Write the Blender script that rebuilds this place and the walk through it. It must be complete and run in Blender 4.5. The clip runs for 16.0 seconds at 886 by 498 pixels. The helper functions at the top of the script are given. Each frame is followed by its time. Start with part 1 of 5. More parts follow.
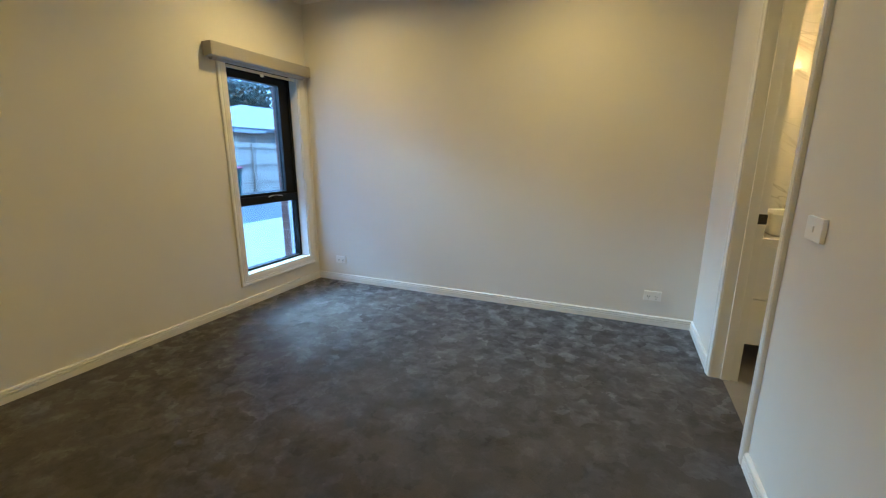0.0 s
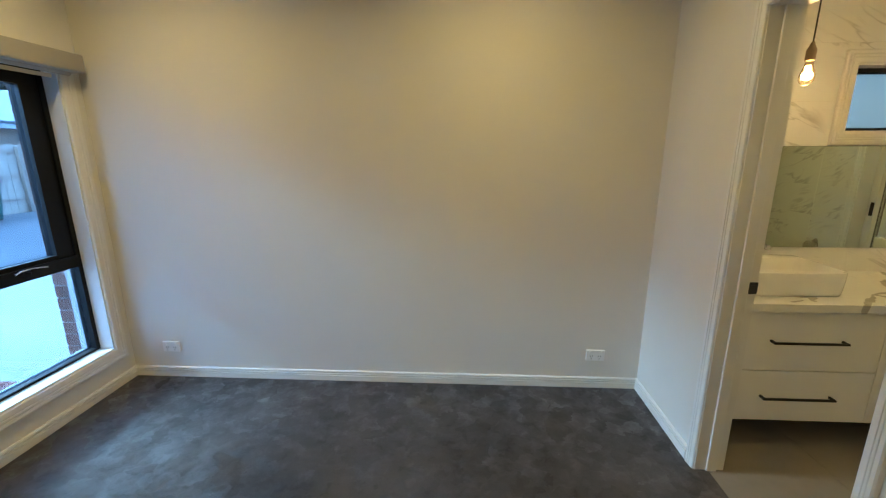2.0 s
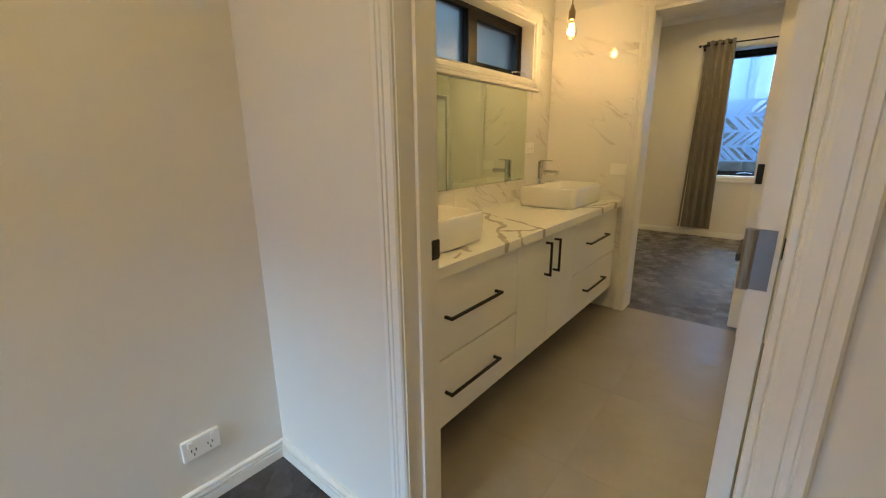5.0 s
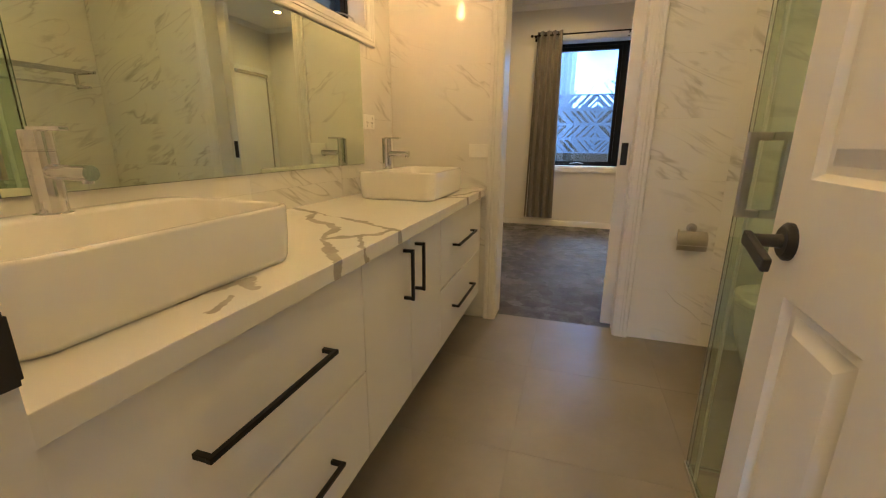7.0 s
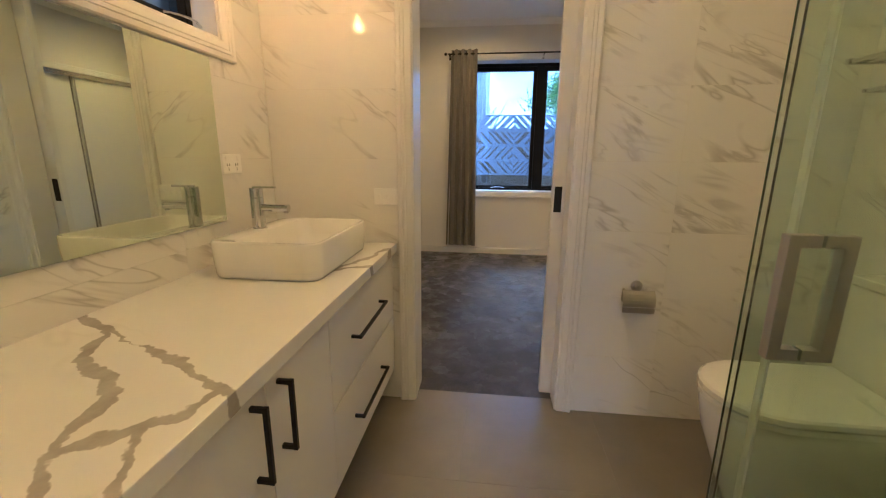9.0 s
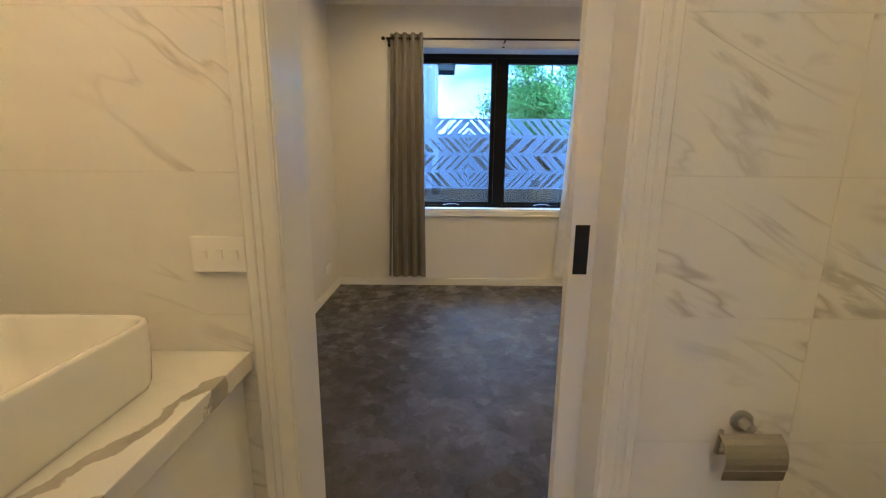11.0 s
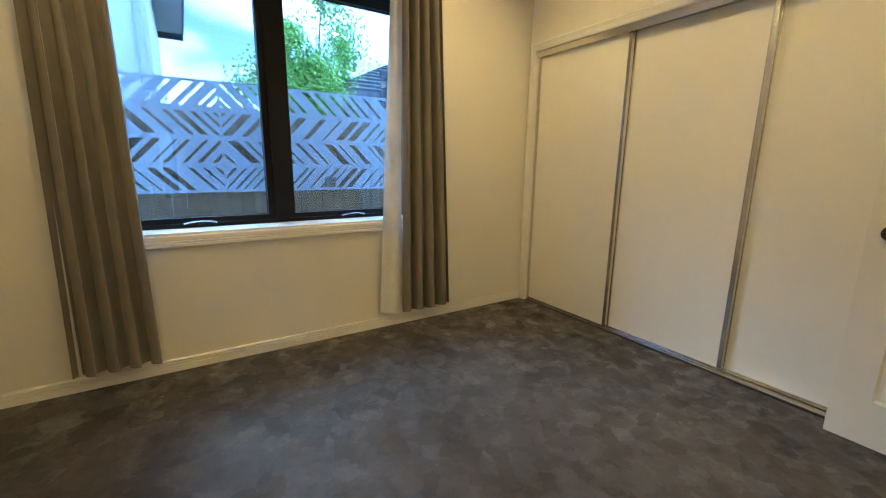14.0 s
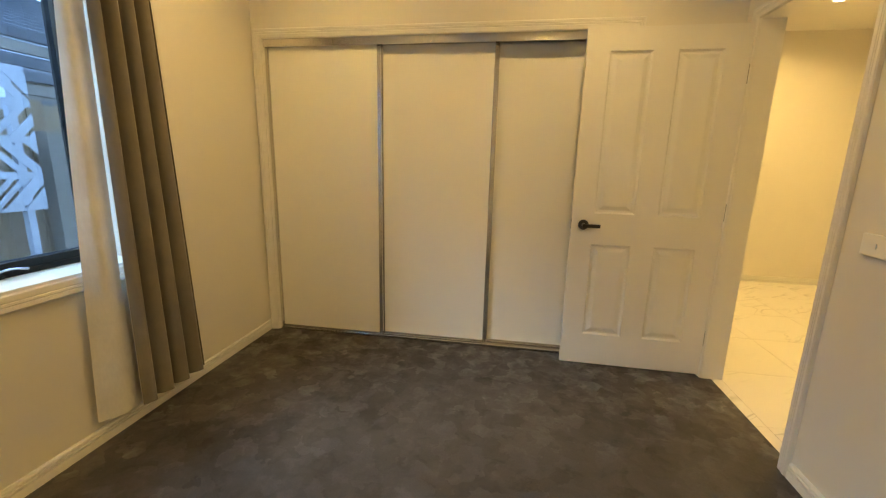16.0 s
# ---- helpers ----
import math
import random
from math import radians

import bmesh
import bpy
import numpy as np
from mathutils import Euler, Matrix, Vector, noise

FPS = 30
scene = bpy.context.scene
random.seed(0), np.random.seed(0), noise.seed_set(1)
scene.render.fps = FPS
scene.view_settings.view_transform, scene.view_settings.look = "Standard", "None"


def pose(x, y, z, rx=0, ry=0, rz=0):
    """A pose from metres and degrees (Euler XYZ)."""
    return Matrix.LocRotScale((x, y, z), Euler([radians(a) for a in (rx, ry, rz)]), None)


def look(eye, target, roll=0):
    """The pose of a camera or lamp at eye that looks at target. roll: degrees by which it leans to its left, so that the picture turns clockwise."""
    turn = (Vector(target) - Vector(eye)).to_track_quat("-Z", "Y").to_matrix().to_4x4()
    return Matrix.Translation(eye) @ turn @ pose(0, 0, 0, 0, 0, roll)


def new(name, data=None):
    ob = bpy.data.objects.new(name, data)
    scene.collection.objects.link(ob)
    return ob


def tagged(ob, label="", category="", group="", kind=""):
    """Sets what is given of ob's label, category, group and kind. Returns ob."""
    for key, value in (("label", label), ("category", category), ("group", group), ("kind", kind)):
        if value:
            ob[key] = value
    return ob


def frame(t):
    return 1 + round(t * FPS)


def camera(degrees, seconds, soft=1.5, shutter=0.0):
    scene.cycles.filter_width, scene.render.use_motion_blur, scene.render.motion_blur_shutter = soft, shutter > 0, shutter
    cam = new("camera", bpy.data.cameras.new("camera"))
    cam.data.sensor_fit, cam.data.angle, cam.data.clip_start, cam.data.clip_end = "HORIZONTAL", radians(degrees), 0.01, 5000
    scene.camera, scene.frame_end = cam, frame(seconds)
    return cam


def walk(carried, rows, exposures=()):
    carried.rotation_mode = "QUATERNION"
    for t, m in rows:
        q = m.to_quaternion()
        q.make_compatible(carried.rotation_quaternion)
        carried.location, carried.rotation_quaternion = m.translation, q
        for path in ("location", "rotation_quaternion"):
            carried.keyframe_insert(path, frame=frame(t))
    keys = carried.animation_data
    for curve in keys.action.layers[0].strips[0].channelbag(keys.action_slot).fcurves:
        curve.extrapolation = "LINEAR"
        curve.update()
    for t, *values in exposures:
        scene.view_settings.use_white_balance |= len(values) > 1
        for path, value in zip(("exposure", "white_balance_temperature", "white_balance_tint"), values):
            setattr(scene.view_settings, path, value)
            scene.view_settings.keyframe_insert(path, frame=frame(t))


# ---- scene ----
cam = camera(95.0, 16.0, 1.2)
PATH = [
    (0, (1.427, 1.541, 1.271), (0.654, 3.331, 0.824), 0.0),
    (0.5, (1.349, 1.721, 1.405), (0.593, 3.517, 0.956), 0.1),
    (1, (1.259, 1.93, 1.48), (0.572, 3.753, 1.031), 0.1),
    (1.5, (1.102, 2.14, 1.517), (0.632, 4.031, 1.065), 0.0),
    (2, (0.87, 2.388, 1.531), (0.761, 4.33, 1.067), -0.2),
    (2.5, (0.75, 2.68, 1.507), (1.044, 4.596, 1.016), -0.6),
    (3, (0.709, 2.966, 1.485), (1.416, 4.768, 0.982), -0.9),
    (3.5, (0.814, 3.216, 1.435), (1.846, 4.853, 0.928), -0.8),
    (4, (1.0, 3.333, 1.357), (2.261, 4.8, 0.846), -0.6),
    (4.2, (1.058, 3.362, 1.327), (2.375, 4.777, 0.816), -0.6),
    (6.3, (1.815, 3.717, 1.094), (3.57, 4.536, 0.592), 0.0),
    (6.5, (1.868, 3.756, 1.084), (3.655, 4.496, 0.577), 0.1),
    (7, (2.007, 3.811, 1.078), (3.851, 4.397, 0.571), 0.3),
    (7.5, (2.16, 3.845, 1.084), (4.037, 4.314, 0.579), 0.2),
    (8, (2.285, 3.851, 1.116), (4.183, 4.233, 0.616), 0.3),
    (8.5, (2.396, 3.864, 1.203), (4.312, 4.168, 0.719), 0.5),
    (9, (2.541, 3.869, 1.224), (4.476, 4.096, 0.77), 0.4),
    (9.5, (2.747, 3.85, 1.233), (4.695, 3.982, 0.801), 0.5),
    (9.7, (2.813, 3.822, 1.227), (4.766, 3.944, 0.814), 0.3),
    (11.8, (4.053, 3.924, 1.216), (6.008, 3.845, 0.806), 0.2),
    (12, (4.156, 3.922, 1.215), (6.112, 3.828, 0.808), 0.0),
    (12.5, (4.362, 3.898, 1.196), (6.311, 3.701, 0.795), 0.1),
    (13, (4.547, 3.858, 1.187), (6.464, 3.453, 0.786), 0.2),
    (13.5, (4.748, 3.798, 1.182), (6.583, 3.113, 0.779), 0.3),
    (14, (4.998, 3.858, 1.176), (6.652, 2.811, 0.767), 0.7),
    (14.5, (5.204, 3.957, 1.194), (6.625, 2.611, 0.783), 0.9),
    (15, (5.445, 4.045, 1.232), (6.555, 2.434, 0.816), 1.0),
    (15.5, (5.612, 4.062, 1.249), (6.365, 2.256, 0.832), 1.1),
    (16, (5.841, 4.081, 1.278), (6.156, 2.15, 0.863), 1.3),
]
walk(cam, [(t, look(eye, target, roll)) for t, eye, target, roll in PATH], [(0.0, 3.38, 5400, 0), (1.0, 3.36, 5500, 0), (2.0, 3.24, 5350, 0), (3.0, 3.33, 6000, 1), (4.0, 3.42, 5600, 2), (6.5, 3.44, 5750, 12), (9.5, 3.38, 5200, 17), (12.0, 3.5, 4950, 8), (12.6, 3.48, 4600, 5), (14.0, 3.48, 5600, 4), (16.0, 3.44, 6800, 6)])


# ---- world, sun, lamps ----
def node_tree(owner):
    owner.use_nodes = True
    owner.node_tree.nodes.clear()
    return owner.node_tree


def add_node(nt, kind, **values):
    n = nt.nodes.new(kind)
    for key, value in values.items():
        n.inputs[key.replace("_", " ")].default_value = value
    return n


world = bpy.data.worlds.new("overcast_sky")
scene.world = world
nt = node_tree(world)
sky = nt.nodes.new("ShaderNodeTexSky")
sky.sky_type = "NISHITA"
sky.sun_disc = False
sky.sun_elevation, sky.sun_rotation = radians(40), radians(180)
coords = nt.nodes.new("ShaderNodeTexCoord")
stretch = nt.nodes.new("ShaderNodeMapping")
stretch.inputs["Scale"].default_value = (1.0, 1.0, 2.6)
clouds = add_node(nt, "ShaderNodeTexNoise", Scale=2.3, Detail=5.0, Roughness=0.55, Distortion=0.4)
cover = nt.nodes.new("ShaderNodeValToRGB")
cover.color_ramp.elements[0].position, cover.color_ramp.elements[1].position = 0.36, 0.62
shade = nt.nodes.new("ShaderNodeValToRGB")
shade.color_ramp.elements[0].position, shade.color_ramp.elements[1].position = 0.4, 0.75
shade.color_ramp.elements[0].color = (13.0, 16.0, 20.0, 1)
shade.color_ramp.elements[1].color = (8.4, 11.0, 14.8, 1)
billow = add_node(nt, "ShaderNodeTexNoise", Scale=1.6, Detail=4.0)
mixer = nt.nodes.new("ShaderNodeMix")
mixer.data_type = "RGBA"
back = add_node(nt, "ShaderNodeBackground", Strength=0.15)
out = nt.nodes.new("ShaderNodeOutputWorld")
nt.links.new(coords.outputs["Generated"], stretch.inputs["Vector"])
nt.links.new(stretch.outputs["Vector"], clouds.inputs["Vector"])
nt.links.new(stretch.outputs["Vector"], billow.inputs["Vector"])
nt.links.new(clouds.outputs["Fac"], cover.inputs["Fac"])
nt.links.new(billow.outputs["Fac"], shade.inputs["Fac"])
nt.links.new(cover.outputs["Color"], mixer.inputs["Factor"])
nt.links.new(sky.outputs["Color"], mixer.inputs["A"])
nt.links.new(shade.outputs["Color"], mixer.inputs["B"])
nt.links.new(mixer.outputs["Result"], back.inputs["Color"])
nt.links.new(back.outputs["Background"], out.inputs["Surface"])

sun_data = bpy.data.lights.new("sun", "SUN")
sun_data.energy, sun_data.angle, sun_data.color = 0.55, radians(10), (1.0, 0.96, 0.9)
sun = new("sun", sun_data)
sun.matrix_world = look((0, 0, 20), (-0.3, 17.5, 5))

WARM = (1.0, 0.635, 0.205)
BULB = (1.0, 0.60, 0.22)
CEIL = 2.70
PENDANTS = [(2.47, 4.53, 1.885), (3.95, 4.585, 1.88)]
DOWNLIGHTS = [  # x, y, watts
    (-0.75, 4.05, 1.35), (1.05, 4.05, 1.35), (-0.75, 1.4, 1.35), (1.05, 1.4, 0.9),
    (2.75, 3.75, 0.44), (3.75, 3.75, 0.44), (3.3, 2.9, 0.34),
    (5.5, 2.15, 1.15), (6.9, 2.15, 1.15), (5.5, 4.1, 0.85), (6.9, 4.1, 0.85),
    (3.4, 1.2, 2.4), (3.2, -0.2, 2.4),
]


def lamp(x, y, z, watts, size=0.075, colour=WARM):
    data = bpy.data.lights.new("downlight_lamp", "AREA")
    data.shape, data.size, data.energy, data.color = "DISK", size, watts * 0.85, colour
    data.spread = radians(158)
    ob = new("downlight_lamp", data)
    ob.location = (x, y, z)
    return ob


for x, y, watts in DOWNLIGHTS:
    lamp(x, y, CEIL - 0.012, watts)


# added unseen fill lamps, standing in for overcast sky light through both large windows
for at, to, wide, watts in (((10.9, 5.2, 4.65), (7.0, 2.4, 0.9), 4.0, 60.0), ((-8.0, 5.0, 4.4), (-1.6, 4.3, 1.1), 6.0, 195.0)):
    data = bpy.data.lights.new("sky_fill_lamp", "AREA")
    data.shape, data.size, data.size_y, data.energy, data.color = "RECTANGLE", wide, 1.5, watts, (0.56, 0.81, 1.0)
    new("sky_fill_lamp", data).matrix_world = look(at, to)

# ---- materials ----
class Mat:
    """A node material built step by step."""

    def __init__(self, name, colour=(0.8, 0.8, 0.8), rough=0.5, metal=0.0, **extra):
        self.m = bpy.data.materials.new(name)
        self.nt = node_tree(self.m)
        self.b = self.nt.nodes.new("ShaderNodeBsdfPrincipled")
        self.o = self.nt.nodes.new("ShaderNodeOutputMaterial")
        self.nt.links.new(self.b.outputs[0], self.o.inputs[0])
        self.b.inputs["Base Color"].default_value = (*colour, 1)
        self.b.inputs["Roughness"].default_value = rough
        self.b.inputs["Metallic"].default_value = metal
        for k, v in extra.items():
            self.b.inputs[k.replace("_", " ")].default_value = v
        self.vec = None

    def link(self, a, b):
        self.nt.links.new(a, b)

    def coords(self, scale=(1, 1, 1), rotate=(0, 0, 0), scatter=0.0):
        tc = self.nt.nodes.new("ShaderNodeTexCoord")
        mp = self.nt.nodes.new("ShaderNodeMapping")
        mp.inputs["Scale"].default_value = scale
        mp.inputs["Rotation"].default_value = [radians(a) for a in rotate]
        src = tc.outputs["Object"]
        if scatter:
            info = self.nt.nodes.new("ShaderNodeObjectInfo")
            comb = self.nt.nodes.new("ShaderNodeCombineXYZ")
            for i, k in enumerate((1.0, 7.3, 3.1)):
                mul = self.math("MULTIPLY", info.outputs["Random"], scatter * k)
                self.link(mul, comb.inputs[i])
            add = self.nt.nodes.new("ShaderNodeVectorMath")
            self.link(src, add.inputs[0])
            self.link(comb.outputs[0], add.inputs[1])
            src = add.outputs[0]
        self.link(src, mp.inputs["Vector"])
        return mp.outputs[0]

    def math(self, op, a, b=0.0, c=None, clamp=False):
        n = self.nt.nodes.new("ShaderNodeMath")
        n.operation, n.use_clamp = op, clamp
        for i, v in enumerate((a, b, c)):
            if v is None:
                continue
            if isinstance(v, (int, float)):
                n.inputs[i].default_value = v
            else:
                self.link(v, n.inputs[i])
        return n.outputs[0]

    def noise(self, vec, scale, detail=4.0, rough=0.55, distort=0.0):
        n = add_node(self.nt, "ShaderNodeTexNoise", Scale=scale, Detail=detail, Roughness=rough, Distortion=distort)
        self.link(vec, n.inputs["Vector"])
        return n.outputs["Fac"]

    def voronoi(self, vec, scale, feature="F1"):
        n = add_node(self.nt, "ShaderNodeTexVoronoi", Scale=scale)
        n.feature = feature
        self.link(vec, n.inputs["Vector"])
        return n.outputs["Distance"]

    def ramp(self, fac, *stops):
        n = self.nt.nodes.new("ShaderNodeValToRGB")
        while len(n.color_ramp.elements) < len(stops):
            n.color_ramp.elements.new(0.5)
        for e, (pos, col) in zip(n.color_ramp.elements, stops):
            e.position = pos
            e.color = (*col, 1) if isinstance(col, tuple) else (col, col, col, 1)
        self.link(fac, n.inputs["Fac"])
        return n.outputs["Color"]

    def mix(self, fac, a, b, blend="MIX"):
        n = self.nt.nodes.new("ShaderNodeMix")
        n.data_type, n.blend_type = "RGBA", blend
        for name, v in (("Factor", fac), ("A", a), ("B", b)):
            if isinstance(v, (int, float)):
                n.inputs[name].default_value = v
            elif isinstance(v, tuple):
                n.inputs[name].default_value = (*v, 1)
            else:
                self.link(v, n.inputs[name])
        return n.outputs["Result"]

    def base(self, col):
        self.link(col, self.b.inputs["Base Color"])
        return self

    def rough(self, val):
        self.link(val, self.b.inputs["Roughness"])
        return self

    def bump(self, height, strength=0.2, distance=0.01):
        n = add_node(self.nt, "ShaderNodeBump", Strength=strength, Distance=distance)
        self.link(height, n.inputs["Height"])
        self.link(n.outputs[0], self.b.inputs["Normal"])
        return self


def painted(name, colour, rough=0.55, blotch=0.04, peel=0.12, gloss=0.5):
    m = Mat(name, colour, rough, 0.0, Specular_IOR_Level=gloss)
    v = m.coords()
    big = m.noise(v, 1.4, 3)
    lo = tuple(c * (1 - blotch) for c in colour)
    m.base(m.ramp(big, (0.3, lo), (0.7, colour)))
    fine = m.noise(v, 34, 2)
    mid = m.noise(v, 9, 3)
    if rough > 0.5:
        m.rough(m.ramp(mid, (0.3, rough - 0.06), (0.7, rough + 0.06)))
    if peel > 0.08:
        m.bump(fine, 0.06, 0.002)
    return m.m


WALL_PAINT = painted("wall_paint", (0.76, 0.735, 0.69), 0.62)
CEIL_PAINT = painted("ceiling_paint", (0.82, 0.81, 0.79), 0.8)
TRIM_PAINT = painted("gloss_trim_paint", (0.80, 0.79, 0.77), 0.28, 0.03, 0.05)
CABINET = painted("satin_white_cabinet", (0.82, 0.81, 0.79), 0.3, 0.02, 0.02)
ROBE_PANEL = painted("wardrobe_panel_vinyl", (0.84, 0.83, 0.80), 0.45, 0.03, 0.03)
PLASTIC = painted("white_plastic", (0.87, 0.865, 0.85), 0.3, 0.02, 0.0)


def door_skin():
    m = Mat("woodgrain_door_paint", (0.80, 0.79, 0.77), 0.33)
    v = m.coords((22, 22, 1.2))
    grain = m.noise(v, 4, 2, 0.6, 0.5)
    m.base(m.ramp(m.noise(m.coords(), 2.0), (0.3, (0.76, 0.75, 0.73)), (0.7, (0.81, 0.80, 0.78))))
    m.bump(grain, 0.22, 0.002)
    return m.m


DOOR_SKIN = door_skin()


def carpet_material():
    """Cut-pile carpet: overlapping scuffs in which the pile leans one way or another, over a broad brushed drift."""
    m = Mat("plush_carpet", (0.06, 0.05, 0.05), 0.95)
    v = m.coords()
    warp = m.nt.nodes.new("ShaderNodeVectorMath")
    warp.operation = "MULTIPLY_ADD"
    wn = add_node(m.nt, "ShaderNodeTexNoise", Scale=11.0, Detail=3.0, Roughness=0.6)
    m.link(v, wn.inputs["Vector"])
    m.link(wn.outputs["Color"], warp.inputs[0])
    warp.inputs[1].default_value = (0.14, 0.14, 0.14)
    m.link(v, warp.inputs[2])
    cells = add_node(m.nt, "ShaderNodeTexVoronoi", Scale=11.0)
    m.link(warp.outputs[0], cells.inputs["Vector"])
    lean = m.nt.nodes.new("ShaderNodeSeparateColor")
    m.link(cells.outputs["Color"], lean.inputs[0])
    scuff = m.ramp(lean.outputs[0], (0.0, 0.30), (0.14, 0.46), (0.55, 0.54), (1.0, 0.72))
    dents = m.ramp(m.noise(warp.outputs[0], 9.0, 3.0, 0.55), (0.33, 0.0), (0.42, 0.5), (0.58, 0.62), (0.68, 1.0))
    wide = m.ramp(m.noise(v, 1.5, 3.0, 0.5, 0.6), (0.35, 0.0), (0.65, 1.0))
    lay = m.math("ADD", m.math("MULTIPLY", scuff, 0.42), m.math("MULTIPLY", dents, 0.33))
    lay = m.math("ADD", lay, m.math("MULTIPLY", wide, 0.25))
    tuft = m.noise(v, 170, 2, 0.6)
    col = m.ramp(lay, (0.15, (0.017, 0.0145, 0.0145)), (0.45, (0.048, 0.042, 0.042)), (0.8, (0.094, 0.085, 0.086)))
    m.base(m.mix(0.5, col, m.ramp(tuft, (0.25, (0.4, 0.4, 0.4)), (0.75, (1.0, 1.0, 1.0))), "MULTIPLY"))
    m.b.inputs["Sheen Weight"].default_value = 0.6
    m.b.inputs["Sheen Roughness"].default_value = 0.35
    m.b.inputs["Sheen Tint"].default_value = (0.8, 0.8, 0.83, 1)
    m.b.inputs["Specular IOR Level"].default_value = 0.3
    m.b.inputs["Roughness"].default_value = 0.6
    # the pile leans patch by patch, which turns the shading normal away from upright
    tilt = m.nt.nodes.new("ShaderNodeVectorMath")
    tilt.operation = "MULTIPLY_ADD"
    m.link(cells.outputs["Color"], tilt.inputs[0])
    tilt.inputs[1].default_value = (0.22, 0.22, 0.0)
    tilt.inputs[2].default_value = (-0.11, -0.11, 1.0)
    drift = add_node(m.nt, "ShaderNodeTexNoise", Scale=9.5, Detail=3.0, Roughness=0.6)
    m.link(warp.outputs[0], drift.inputs["Vector"])
    more = m.nt.nodes.new("ShaderNodeVectorMath")
    more.operation = "MULTIPLY_ADD"
    m.link(drift.outputs["Color"], more.inputs[0])
    more.inputs[1].default_value = (0.8, 0.8, 0.0)
    more.inputs[2].default_value = (-0.4, -0.4, 0.0)
    both = m.nt.nodes.new("ShaderNodeVectorMath")
    m.link(tilt.outputs[0], both.inputs[0])
    m.link(more.outputs[0], both.inputs[1])
    unit = m.nt.nodes.new("ShaderNodeVectorMath")
    unit.operation = "NORMALIZE"
    m.link(both.outputs[0], unit.inputs[0])
    m.link(unit.outputs[0], m.b.inputs["Normal"])
    return m.m


CARPET = carpet_material()


def marble(name, base, vein, rough, turn, scatter=25.0, amount=0.0):
    """Polished porcelain: soft smudged streaks that all run one way, with thinner veins among them."""
    m = Mat(name, base, rough)
    v = m.coords((1.0, 1.0, 1.0), (0, 0, turn), scatter)
    long = m.nt.nodes.new("ShaderNodeMapping")
    long.inputs["Scale"].default_value = (1.5, 6.0, 1.0)
    m.link(v, long.inputs["Vector"])
    streak = m.ramp(m.noise(long.outputs[0], 1.15, 5.0, 0.58, 0.9), (0.585 - amount, 0.0), (0.65 - amount, 0.5), (0.74 - amount, 0.85))
    wisp = m.math("ABSOLUTE", m.math("SUBTRACT", m.noise(long.outputs[0], 0.9, 3.0, 0.5, 1.1), 0.5))
    wisp = m.ramp(wisp, (0.0, 0.6), (0.012, 0.25), (0.028, 0.0))
    gate = m.ramp(m.noise(v, 2.1, 2.0), (0.46, 0.03), (0.60, 1.0))
    mask = m.math("MULTIPLY", m.math("MAXIMUM", streak, wisp), gate)
    m.base(m.mix(mask, base, vein))
    m.rough(m.ramp(m.noise(v, 14, 2), (0.3, rough * 0.8), (0.7, rough * 1.3)))
    return m.m


TILE_MARBLE = marble("polished_marble_wall_tile", (0.80, 0.79, 0.77), (0.37, 0.35, 0.33), 0.06, 28, 25.0, 0.008)
HALL_MARBLE = marble("polished_marble_floor_tile", (0.80, 0.78, 0.74), (0.42, 0.40, 0.38), 0.10, -35)


VEINS = [  # runs of grey vein across the slab, in plan
    ((3.394, 4.885), (3.325, 4.758), (3.198, 4.685), (3.108, 4.513), (2.982, 4.470), (2.928, 4.432), (2.763, 4.305)),
    ((3.325, 4.758), (3.269, 4.626), (3.195, 4.447), (3.120, 4.300)),
    ((3.133, 4.330), (3.053, 4.345), (2.965, 4.452)),
    ((3.010, 4.390), (2.900, 4.300)),
    ((2.490, 4.430), (2.600, 4.403), (2.580, 4.345)),
    ((2.535, 4.360), (2.455, 4.338)),
    ((3.860, 4.425), (4.043, 4.368), (4.260, 4.300)),
    ((3.875, 4.418), (3.960, 4.300)),
]


